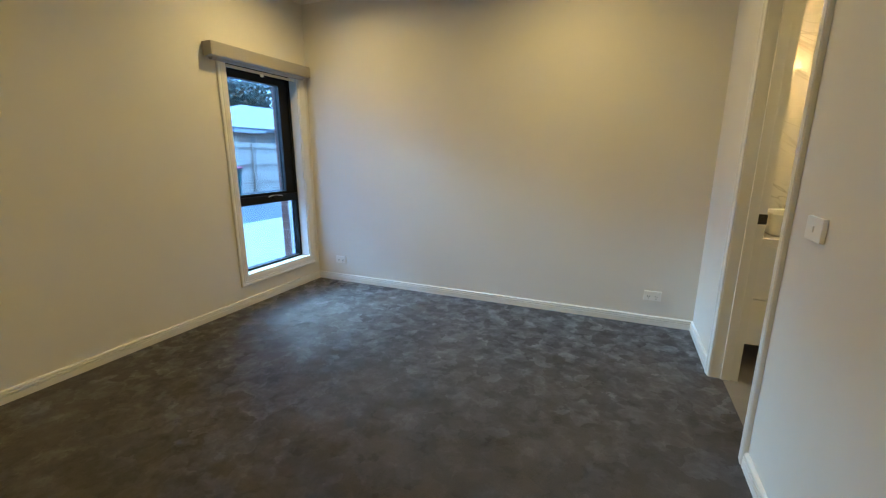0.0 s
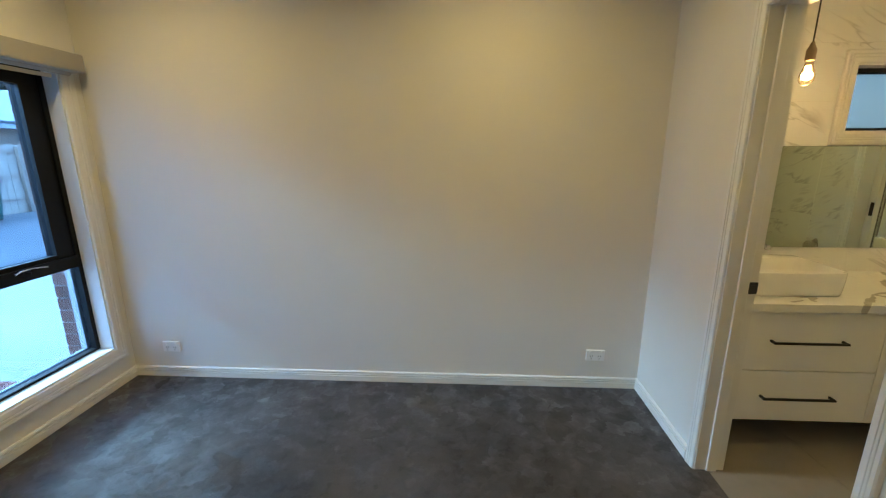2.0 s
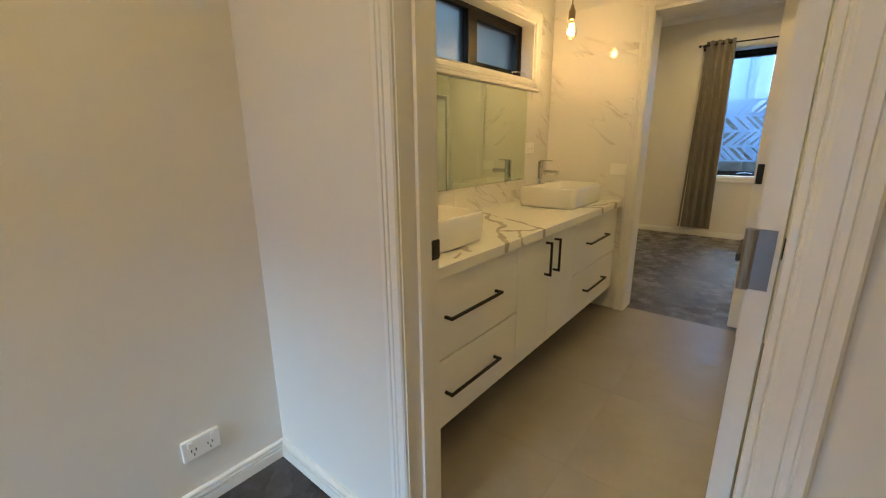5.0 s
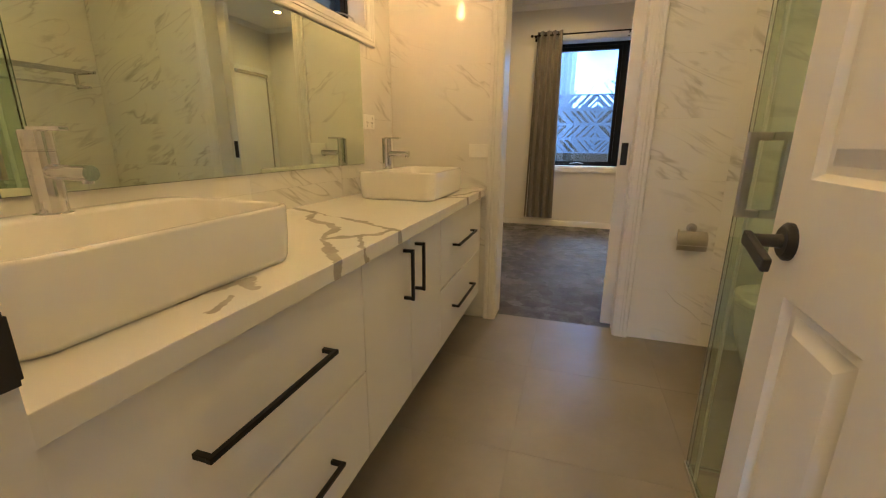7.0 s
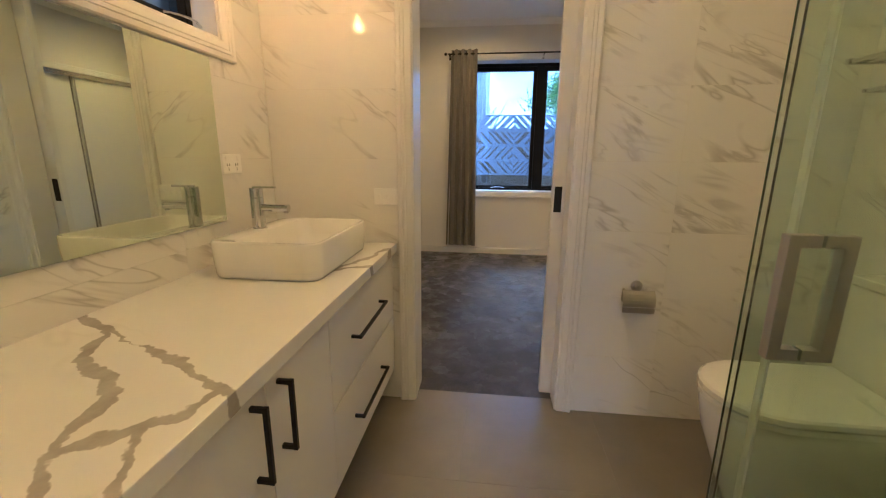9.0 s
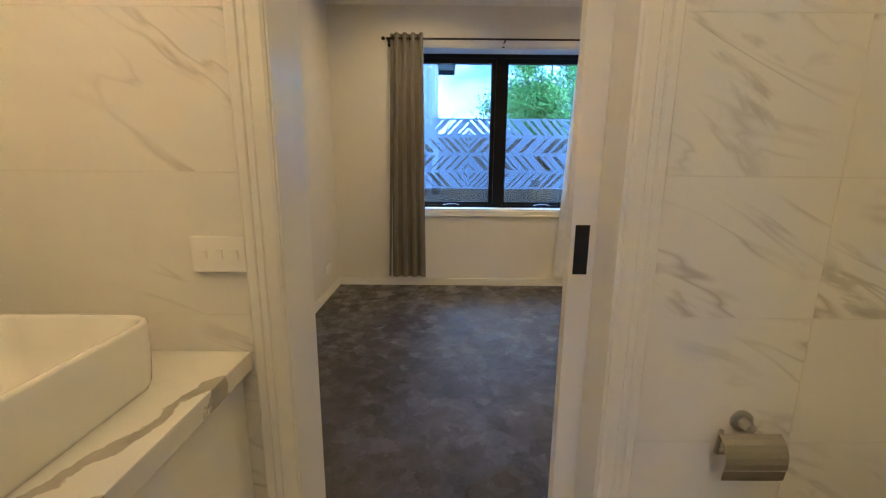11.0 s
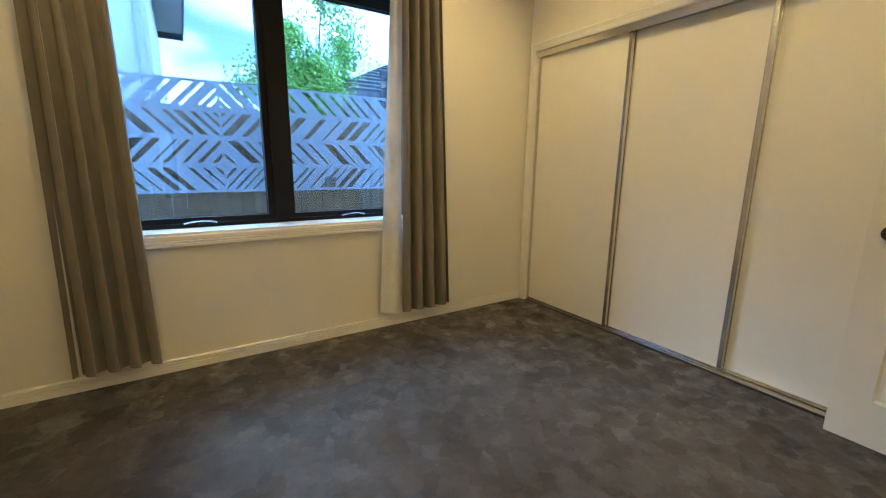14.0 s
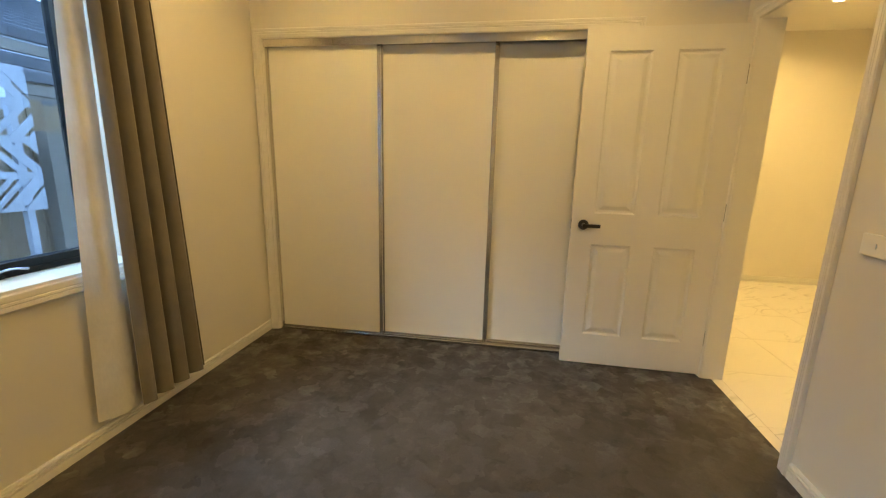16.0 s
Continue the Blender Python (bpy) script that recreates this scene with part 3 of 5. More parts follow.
for name, runs in (
    ("baseboard_bedroom", [((W1X, S1Y), (W1X, N1Y), (1, 0)), ((W1X, N1Y), (E1X, N1Y), (0, -1)), ((E1X, D1[1] + 0.07), (E1X, N1Y), (-1, 0)), ((E1X, S1Y), (E1X, D1[0] - 0.07), (-1, 0))]),
    ("baseboard_second_bedroom", [((W2X, N2Y), (E2X, N2Y), (0, -1)), ((E2X, S2Y), (E2X, N2Y), (-1, 0)), ((W2X, D3[1] + 0.07), (W2X, STEP), (1, 0)), ((WDX, STEP), (WDX, D2[0] - 0.07), (1, 0)), ((WDX, D2[1] + 0.07), (WDX, N2Y), (1, 0)), ((ROBE[1] + 0.065, S2Y), (E2X, S2Y), (0, 1)), ((W2X, S2Y), (ROBE[0] - 0.065, S2Y), (0, 1))]),
    ("baseboard_hall", [((2.118, -1.05), (4.44, -1.05), (0, 1)), ((2.118, -1.05), (2.118, 2.338), (1, 0)), ((2.118, 2.338), (4.49, 2.338), (0, -1))]),
):
    bm = bmesh.new()
    for p, q, o in runs:
        skirting(bm, p, q, o)
    structure(name, bm, TRIM_PAINT, "white grooved skirting board", "skirting board")

# ---- door and window trim ----
bm = bmesh.new()
framing(bm, D1[0] - 0.004, D1[1] + 0.004, 0, D1[2] + 0.004, E1X, "y", -1)
structure("trim_bathroom_door", bm, TRIM_PAINT, "white grooved door architrave", "architrave")
JX = BWX + 0.020                                     # bathroom-side edge of the jamb
bm = boxes((E1X - 0.003, JX, D1[1], D1[1] + 0.02, 0, D1[2]), (E1X - 0.003, JX, D1[0] - 0.02, D1[0], 0, D1[2]), (E1X - 0.003, JX, D1[0] - 0.02, D1[1] + 0.02, D1[2], D1[2] + 0.02))
for y0, y1 in ((D1[1] - 0.011, D1[1]), (D1[0], D1[0] + 0.011)):
    add_box(bm, E1X + 0.050, JX - 0.040, y0, y1, 0, D1[2], bevel=0.002)
structure("doorframe_bathroom", bm, TRIM_PAINT, "white painted door jamb with stop", "door frame")
bm = bmesh.new()
framing(bm, D2[0], D2[1], 0, D2[2], BEX, "y", -1, 0.070)
framing(bm, D2[0], D2[1], 0, D2[2], WDX, "y", 1, 0.062)
structure("trim_sliding_door", bm, TRIM_PAINT, "white grooved door architrave", "architrave")
bm = boxes((BEX - 0.004, WDX + 0.004, D2[1] - 0.004, D2[1] + 0.018, 0, D2[2]), (BEX - 0.004, 4.487, D2[0] - 0.02, D2[0] + 0.008, 0, D2[2]), (4.5325, WDX + 0.004, D2[0] - 0.02, D2[0] + 0.008, 0, D2[2]),
           (BEX - 0.004, WDX + 0.004, D2[0], D2[1], D2[2] - 0.02, D2[2]))
structure("doorframe_sliding", bm, TRIM_PAINT, "white pocket door jamb", "door frame")
bm = bmesh.new()
framing(bm, D3[0] - 0.004, D3[1] + 0.004, 0, D3[2] + 0.004, W2X, "y", 1)
structure("trim_hall_door", bm, TRIM_PAINT, "white grooved door architrave", "architrave")
bm = boxes((W2X - 0.118, W2X + 0.003, D3[1], D3[1] + 0.02, 0, D3[2]), (W2X - 0.118, W2X + 0.003, D3[0] - 0.02, D3[0], 0, D3[2]), (W2X - 0.118, W2X + 0.003, D3[0] - 0.02, D3[1] + 0.02, D3[2], D3[2] + 0.02),
           (W2X - 0.08, W2X - 0.045, D3[1] - 0.011, D3[1], 0, D3[2]))
structure("doorframe_hall", bm, TRIM_PAINT, "white painted door jamb with stop", "door frame")
bm = bmesh.new()
framing(bm, ROBE[0], ROBE[1], 0, ROBE[2], S2Y, "x", 1, 0.06)
structure("trim_wardrobe", bm, TRIM_PAINT, "white grooved architrave round the wardrobe", "architrave")
bm = boxes((ROBE[1] - 0.008, ROBE[1] + 0.001, S2Y - 0.113, S2Y + 0.002, 0, ROBE[2] - 0.002), (ROBE[0] - 0.001, ROBE[0] + 0.008, S2Y - 0.113, S2Y + 0.002, 0, ROBE[2] - 0.002))
structure("wardrobe_jamb", bm, TRIM_PAINT, "white painted wardrobe jamb", "door frame")


# ---- windows ----
def winder(parent, x, y, z, along, inward):
    """A chain winder with its folded arm on a sill bar."""
    a, i = Vector(along), Vector(inward)
    at = Vector((x, y, z))
    bm = bmesh.new()
    for da, dz, s in ((0.0, 0.014, 0.016),):
        lathe(bm, at + Vector((0, 0, dz - 0.014)), [(0.02, 0), (0.02, 0.012), (0.012, 0.02), (0.008, 0.028)], 14)
    tube(bm, at + Vector((0, 0, 0.018)), at + i * 0.035 + Vector((0, 0, 0.024)), 0.008, 0.007, 10)
    part("winder_body", bm, BLACK_FRAME, parent)
    bm = bmesh.new()
    pts = [at + i * 0.035 + Vector((0, 0, 0.024)) + a * (0.085 * k) + Vector((0, 0, 0.012 * (1 - k * k))) + i * 0.01 * math.sin(3 * k) for k in (-1.0, -0.6, -0.2, 0.2, 0.6, 1.0)]
    for p, q in zip(pts, pts[1:]):
        tube(bm, p, q, 0.0045, 0.0045, 8)
    part("winder_arm", bm, CHROME, parent)
    bm = bmesh.new()
    ring = [at - a * 0.05 + Vector((0, 0, 0.03)) + Vector((0, 0, 0.011 * math.sin(k))) + a * 0.011 * math.cos(k) for k in [i2 * math.pi / 4 for i2 in range(8)]]
    for p, q in zip(ring, ring[1:] + ring[:1]):
        tube(bm, p, q, 0.002, 0.002, 6)
    part("key_ring", bm, BLACK_FRAME, parent)


def pane(parent, row, material=WINDOW_GLASS):
    ob = part("pane", boxes(row), material, parent)
    ob.visible_shadow = False
    return ob


# tall window of the first bedroom
y0, y1, z0, z1 = WIN1
win = root("window_1", (W1X, (y0 + y1) / 2, z0), "black aluminium awning window above a fixed pane", "window", "", "structure")
bm = boxes((-1.545, W1X, y0, y0 + 0.018, z0, z1), (-1.545, W1X, y1 - 0.018, y1, z0, z1), (-1.545, W1X, y0 + 0.018, y1 - 0.018, z1 - 0.018, z1), (-1.545, W1X + 0.004, y0, y1, z0, z0 + 0.02))
part("reveal", bm, TRIM_PAINT, win, "white painted reveal and sill")
bm = bmesh.new()
framing(bm, y0 + 0.008, y1 - 0.008, z0 + 0.008, z1, W1X, "y", 1, 0.078, True)
part("architrave", bm, TRIM_PAINT, win, "white grooved architrave")
FX0, FX1 = -1.61, -1.545
MID = 0.885
bm = boxes((FX0, FX1, y0, y0 + 0.035, z0, z1), (FX0, FX1, y1 - 0.045, y1, z0, z1), (FX0, FX1, y0 + 0.035, y1 - 0.045, z1 - 0.06, z1), (FX0, FX1, y0 + 0.035, y1 - 0.045, z0, z0 + 0.035), (FX0, FX1 + 0.006, y0 + 0.035, y1 - 0.045, MID - 0.04, MID + 0.03))
part("window_frame", bm, BLACK_FRAME, win)
bm = boxes((FX0 - 0.01, FX1 - 0.012, y0 + 0.035, y0 + 0.062, MID + 0.03, z1 - 0.06), (FX0 - 0.01, FX1 - 0.012, y1 - 0.075, y1 - 0.045, MID + 0.03, z1 - 0.06), (FX0 - 0.01, FX1 - 0.012, y0 + 0.062, y1 - 0.075, z1 - 0.1, z1 - 0.06), (FX0 - 0.01, FX1 - 0.012, y0 + 0.062, y1 - 0.075, MID + 0.03, MID + 0.055))
add_box(bm, FX0 - 0.01, FX1 - 0.012, y1 - 0.150, y1 - 0.075, MID + 0.055, z1 - 0.1)
add_box(bm, FX0 - 0.01, FX1 - 0.012, y0 + 0.062, y1 - 0.150, z1 - 0.125, z1 - 0.1)
part("sash", bm, BLACK_FRAME, win)
pane(win, (-1.585, -1.58, y0 + 0.06, y1 - 0.145, MID + 0.05, z1 - 0.12))
pane(win, (-1.585, -1.58, y0 + 0.035, y1 - 0.045, z0 + 0.035, MID - 0.04))
winder(win, FX1 + 0.006, 4.40, MID - 0.005, (0, 1, 0), (1, 0, 0))

# wide window of the second bedroom
y0, y1, z0, z1 = WIN2
win = root("window_2", (E2X, (y0 + y1) / 2, z0), "black aluminium window with two awning sashes", "window", "", "structure")
bm = boxes((E2X, 7.80, y0, y0 + 0.018, z0, z1), (E2X, 7.80, y1 - 0.018, y1, z0, z1), (E2X, 7.80, y0 + 0.018, y1 - 0.018, z1 - 0.018, z1), (E2X - 0.004, 7.80, y0, y1, z0 - 0.004, z0 + 0.016))
part("reveal", bm, TRIM_PAINT, win, "white painted reveal and sill")
bm = bmesh.new()
framing(bm, y0 + 0.008, y1 - 0.008, z0 + 0.004, z1, E2X, "y", -1, 0.065, True)
part("architrave", bm, TRIM_PAINT, win, "white grooved architrave")
GX0, GX1 = 7.80, 7.865
CEN = 3.33
bm = boxes((GX0, GX1, y0, y0 + 0.05, z0, z1), (GX0, GX1, y1 - 0.05, y1, z0, z1), (GX0, GX1, y0 + 0.05, y1 - 0.05, z1 - 0.055, z1), (GX0, GX1, y0 + 0.05, y1 - 0.05, z0, z0 + 0.04), (GX0 - 0.004, GX1, CEN - 0.04, CEN + 0.04, z0 + 0.04, z1 - 0.055))
part("window_frame", bm, BLACK_FRAME, win)
for a, b in ((y0 + 0.05, CEN - 0.04), (CEN + 0.04, y1 - 0.05)):
    s = 0.042
    bm = boxes((GX0 + 0.01, GX1 + 0.01, a, a + s, z0 + 0.04, z1 - 0.055), (GX0 + 0.01, GX1 + 0.01, b - s, b, z0 + 0.04, z1 - 0.055), (GX0 + 0.01, GX1 + 0.01, a + s, b - s, z1 - 0.1, z1 - 0.055), (GX0 + 0.01, GX1 + 0.01, a + s, b - s, z0 + 0.04, z0 + 0.072))
    part("sash", bm, BLACK_FRAME, win)
    pane(win, (7.835, 7.84, a + s, b - s, z0 + 0.07, z1 - 0.1))
    winder(win, GX0 - 0.004, (a + b) / 2, z0 + 0.02, (0, 1, 0), (-1, 0, 0))

# small high window of the bathroom
x0, x1, z0, z1 = WINB
win = root("window_3", ((x0 + x1) / 2, BNY, z0), "small dark awning window with obscure glass", "window", "", "structure")
bm = boxes((x0, x0 + 0.016, BNY - 0.002, 4.985, z0, z1), (x1 - 0.016, x1, BNY - 0.002, 4.985, z0, z1), (x0 + 0.016, x1 - 0.016, BNY - 0.002, 4.985, z1 - 0.016, z1), (x0 + 0.016, x1 - 0.016, BNY - 0.002, 4.985, z0, z0 + 0.016))
part("reveal", bm, TRIM_PAINT, win, "white painted reveal")
bm = bmesh.new()
framing(bm, x0 + 0.006, x1 - 0.006, z0 + 0.006, z1 - 0.006, BNY, "x", -1, 0.068, True)
part("architrave", bm, TRIM_PAINT, win, "white grooved architrave")
bm = boxes((x0, x0 + 0.04, 4.985, 5.05, z0, z1), (x1 - 0.04, x1, 4.985, 5.05, z0, z1), (x0 + 0.04, x1 - 0.04, 4.985, 5.05, z1 - 0.04, z1), (x0 + 0.04, x1 - 0.04, 4.985, 5.05, z0, z0 + 0.035), (3.43, 3.49, 4.98, 5.05, z0 + 0.035, z1 - 0.04))
part("window_frame", bm, BLACK_FRAME, win)
bm = boxes((3.49, 3.535, 4.99, 5.06, z0 + 0.035, z1 - 0.04), (x1 - 0.08, x1 - 0.04, 4.99, 5.06, z0 + 0.035, z1 - 0.04), (3.535, x1 - 0.08, 4.99, 5.06, z1 - 0.075, z1 - 0.04), (3.535, x1 - 0.08, 4.99, 5.06, z0 + 0.035, z0 + 0.07))
part("sash", bm, BLACK_FRAME, win)
pane(win, (x0 + 0.04, 3.43, 5.02, 5.026, z0 + 0.035, z1 - 0.04), FROSTED)
pane(win, (3.535, x1 - 0.08, 5.02, 5.026, z0 + 0.07, z1 - 0.075), FROSTED)
winder(win, x1 - 0.12, 4.975, z0 + 0.02, (1, 0, 0), (0, -1, 0))


# ---- first bedroom ----
def outlet(at, out, w=0.117, h=0.074, switches=2):
    """A power point: plate, rockers and socket slots. out: the way it faces."""
    o = Vector(out)
    side = Vector((-o.y, o.x, 0)) if abs(o.x) + abs(o.y) else Vector((1, 0, 0))
    up = Vector((0, 0, 1))
    r = root("power_outlet" if switches == 2 else "light_switch", at, "white plastic double power outlet on the wall" if switches == 2 else "white plastic switch plate on the wall", "power outlet" if switches == 2 else "light switch")
    def slab(cx, cz, sw, sh, d0, d1, bev):
        bm = bmesh.new()
        add_box(bm, -sw / 2, sw / 2, -sh / 2, sh / 2, d0, d1, bevel=bev)
        m = Matrix((side, up, o)).transposed().to_4x4()
        bm.transform(Matrix.Translation(Vector(at) + side * cx + up * cz) @ m)
        return bm
    part("plate", slab(0, 0, w, h, 0, 0.014, 0.003), PLASTIC, r)
    if switches == 2:
        for s in (-1, 1):
            part("rocker", slab(s * w * 0.3, h * 0.26, 0.012, 0.018, 0.012, 0.0175, 0.001), PLASTIC, r)
            for k in (-1, 1):
                part("slot", slab(s * w * 0.22 + k * 0.007, -h * 0.05, 0.003, 0.010, 0.012, 0.0144, 0), RUBBER, r)
            part("slot", slab(s * w * 0.22, -h * 0.27, 0.003, 0.011, 0.012, 0.0144, 0), RUBBER, r)
    else:
        for i in range(switches):
            part("rocker", slab((i - (switches - 1) / 2) * w * 0.27, 0, 0.013, 0.02, 0.012, 0.0178, 0.001), PLASTIC, r)
    return r


outlet((-1.161, N1Y, 0.225), (0, -1, 0))
outlet((1.728, N1Y, 0.232), (0, -1, 0))
outlet((E1X, 3.17, 1.045), (-1, 0, 0), 0.117, 0.076, 1)

blind = root("roller_blind", (-1.41, 4.29, 1.98), "grey roller blind rolled up inside its pelmet above the window", "roller blind")
bm = bmesh.new()
add_box(bm, W1X, -1.355, 3.785, 4.822, 1.985, 2.085, bevel=0.012)
part("pelmet", bm, BLIND_CASE, blind)
bm = bmesh.new()
tube(bm, (-1.43, 3.83, 1.995), (-1.43, 4.78, 1.995), 0.028)
part("roll", bm, BLIND_CASE, blind)
bm = boxes((-1.462, -1.452, 3.94, 4.70, 1.945, 1.965))
part("bottom_rail", bm, NICKEL, blind)
bm = boxes((-1.46, -1.45, 4.31, 4.34, 1.925, 1.947), bevel=0.002)
part("pull_tab", bm, PLASTIC, blind)


def downlight(x, y):
    r = root("downlight", (x, y, CEIL - 0.006), "round recessed ceiling downlight with a warm glow", "downlight", "ceiling downlights")
    bm = bmesh.new()
    lathe(bm, (x, y, CEIL - 0.008), [(0.036, 0.008), (0.036, 0.003), (0.040, 0.0), (0.048, 0.002), (0.05, 0.008)])
    part("rim", bm, PLASTIC, r)
    bm = bmesh.new()
    lathe(bm, (x, y, CEIL - 0.004), [(0.036, 0.0), (0.036, 0.002)])
    part("diffuser", bm, DIFFUSER, r)


for x, y, watts in DOWNLIGHTS:
    downlight(x, y)


# ---- hinged doors ----
def panel_door(name, width, height, at, turn, label, material=DOOR_SKIN, droop=0.0, st=0.127, mid=0.13, rows=((0.205, 0.828), (1.015, 1.93))):
    """A moulded four-panel door: hinge edge at x = 0, leaf along +x, thickness about y = 0."""
    r = root(name, (0, 0, 0), label, "door", "", "structure")
    t = 0.0175
    pw = (width - 2 * st - mid) / 2
    cols = ((st, st + pw), (width - st - pw, width - st))
    zs = [0.0, rows[0][0], rows[0][1], rows[1][0], rows[1][1], height]
    xs = [0.0, cols[0][0], cols[0][1], cols[1][0], cols[1][1], width]
    bm = bmesh.new()
    add_box(bm, 0, width, -t + 0.013, t - 0.013, 0, height)
    for s in (-1, 1):
        lo, hi = sorted((s * (t - 0.013), s * t))
        for i in range(5):
            for k in range(5):
                if i in (1, 3) and k in (1, 3):
                    continue
                add_box(bm, xs[i], xs[i + 1], lo, hi, zs[k], zs[k + 1])
    bmesh.ops.remove_doubles(bm, verts=bm.verts, dist=0.0001)
    leaf = part("leaf", bm, material, r)
    for c in cols:
        for z in rows:
            bm = bmesh.new()
            for s in (-1, 1):
                # moulded slope down to a groove, then a raised field
                rings = []
                for inset, depth in ((0.0, 0.0), (0.010, 0.0115), (0.022, 0.012), (0.046, 0.002), (0.054, 0.0015)):
                    y = s * (t - depth)
                    rings.append([bm.verts.new(p) for p in ((c[0] + inset, y, z[0] + inset), (c[1] - inset, y, z[0] + inset), (c[1] - inset, y, z[1] - inset), (c[0] + inset, y, z[1] - inset))])
                for a, b in zip(rings, rings[1:]):
                    for i in range(4):
                        bm.faces.new((a[i], a[(i + 1) % 4], b[(i + 1) % 4], b[i]))
                bm.faces.new(rings[-1])
            part("moulded_panel", bm, material, r)
    hx, hz = width - 0.07, 0.914
    for s in (-1, 1):
        h = bmesh.new()
        lathe(h, (hx, s * t, hz), [(0.031, 0), (0.031, 0.006), (0.027, 0.010), (0.024, 0.012)], 28, (0, s, 0))
        lathe(h, (hx, s * t, hz), [(0.013, 0.010), (0.011, 0.018), (0.010, 0.05), (0.012, 0.062)], 20, (0, s, 0))
        blade = bmesh.new()
        add_box(blade, -0.090, 0.013, s * (t + 0.056) - 0.006, s * (t + 0.056) + 0.006, -0.011, 0.011, bevel=0.003)
        blade.transform(pose(hx, 0, hz, 0, -droop, 0))
        tmp = mesh_of(blade, "lever_blade", BRONZE)
        h.from_mesh(tmp)
        bpy.data.meshes.remove(tmp)
        part("lever_handle", h, BRONZE, r, "dark bronze lever handle on a round rose")
    part("latch_plate", boxes((width - 0.001, width + 0.0015, -0.012, 0.012, hz - 0.03, hz + 0.03)), STEEL, r)
    for z in (0.245, 1.02, 1.77):
        h = bmesh.new()
        tube(h, (-0.005, t + 0.005, z - 0.05), (-0.005, t + 0.005, z + 0.05), 0.0085, 0.0085, 12)
        add_box(h, -0.002, 0.001, -t + 0.007, t, z - 0.05, z + 0.05)
        part("hinge", h, STEEL, r, "steel butt hinge")
    r.matrix_basis = pose(*at, 0, 0, turn)
    return r


panel_door("door_1", 0.705, 2.035, (JX - 0.002, 3.476, 0.012), -2.0, "white moulded panel door standing open beside the shower", droop=14.0, st=0.092, mid=0.1)
panel_door("door_3", 0.845, 2.025, (W2X + 0.012, D3[0] - 0.040, 0.012), -0.8, "white four-panel door standing open against the wardrobe", rows=((0.202, 0.794), (0.985, 1.902)))

bm = boxes((JX - 0.036, JX + 0.001, D1[1] - 0.0025, D1[1] + 0.001, 0.918, 0.972), bevel=0.0008)
add_box(bm, JX - 0.001, JX + 0.003, D1[1] - 0.0025, D1[1] + 0.006, 0.922, 0.968, bevel=0.001)
add_box(bm, JX - 0.024, JX - 0.010, D1[1] - 0.0035, D1[1] - 0.001, 0.931, 0.959, bevel=0.0006)
tagged(part("strike_plate", bm, BRONZE), "dark bronze latch strike plate on the jamb", "strike plate")

slide = root("door_2", (4.51, 3.2, 0.012), "white sliding pocket door pushed almost fully into the wall", "sliding door", "", "structure")
bm = boxes((4.494, 4.530, D2[0] - 0.62, 3.586, 0.012, 2.0), bevel=0.001)
part("leaf", bm, TRIM_PAINT, slide)
bm = boxes((4.4925, 4.4955, 3.542, 3.576, 0.962, 1.082), (4.5285, 4.5315, 3.542, 3.576, 0.962, 1.082), bevel=0.0005)
part("flush_pull", bm, BLACK, slide, "black rectangular flush pull")


# ---- bathroom ----
CT = 0.817                                           # counter top
FRONT = 4.325                                        # drawer fronts
vanity = root("vanity_cabinet", (3.25, 4.6, 0.17), "wall-hung satin white double vanity with black bar handles", "vanity")
part("body", boxes((2.135, 4.366, FRONT + 0.02, BNY, 0.17, CT - 0.042)), CABINET, vanity)


def bar_handle(parent, a, b):
    """A square black bar on two feet, from a to b on the front."""
    a, b = Vector(a), Vector(b)
    way = (b - a).normalized()
    bm = bmesh.new()
    s = 0.0052
    y = FRONT - 0.032
    lo = Vector((min(a.x, b.x), 0, min(a.z, b.z)))
    hi = Vector((max(a.x, b.x), 0, max(a.z, b.z)))
    add_box(bm, lo.x - s, hi.x + s, y - s, y + s, lo.z - s, hi.z + s, bevel=0.0015)
    for p in (a + way * 0.001, b - way * 0.001):
        add_box(bm, p.x - s, p.x + s, y + s * 0.6, FRONT + 0.001, p.z - s, p.z + s, bevel=0.001)
    part("handle", bm, BLACK, parent, "black metal bar handle")


def front(x0, x1, z0, z1, name):
    bm = bmesh.new()
    add_box(bm, x0 + 0.0015, x1 - 0.0015, FRONT, FRONT + 0.019, z0 + 0.0015, z1 - 0.0015, bevel=0.0015)
    return part(name, bm, CABINET, vanity)


for x0, x1, h0, h1 in ((2.137, 2.915, 2.385, 2.725), (3.590, 4.364, 3.775, 4.120)):
    for z0, z1, hz in ((0.455, CT - 0.043, 0.618), (0.170, 0.452, 0.312)):
        d = front(x0, x1, z0, z1, "drawer")
        bar_handle(d, (h0, 0, hz), (h1, 0, hz))
for x0, x1, hx in ((2.915, 3.2525, 3.197), (3.2525, 3.590, 3.300)):
    d = front(x0, x1, 0.170, CT - 0.043, "cabinet_door")
    bar_handle(d, (hx, 0, 0.568), (hx, 0, 0.735))

bm = bmesh.new()
add_box(bm, 2.132, 4.369, 4.304, BNY, CT - 0.042, CT, bevel=0.002)
tagged(part("benchtop", bm, STONE_TOP), "white stone vanity top with bold grey veins", "benchtop")


def rounded_rect(w, d, r, n=7):
    pts = []
    for cx, cy, a0 in ((w / 2 - r, d / 2 - r, 0), (-w / 2 + r, d / 2 - r, 90), (-w / 2 + r, -d / 2 + r, 180), (w / 2 - r, -d / 2 + r, 270)):
        for i in range(n):
            a = radians(a0 + 90 * i / (n - 1))
            pts.append((cx + r * math.cos(a), cy + r * math.sin(a)))
    return pts


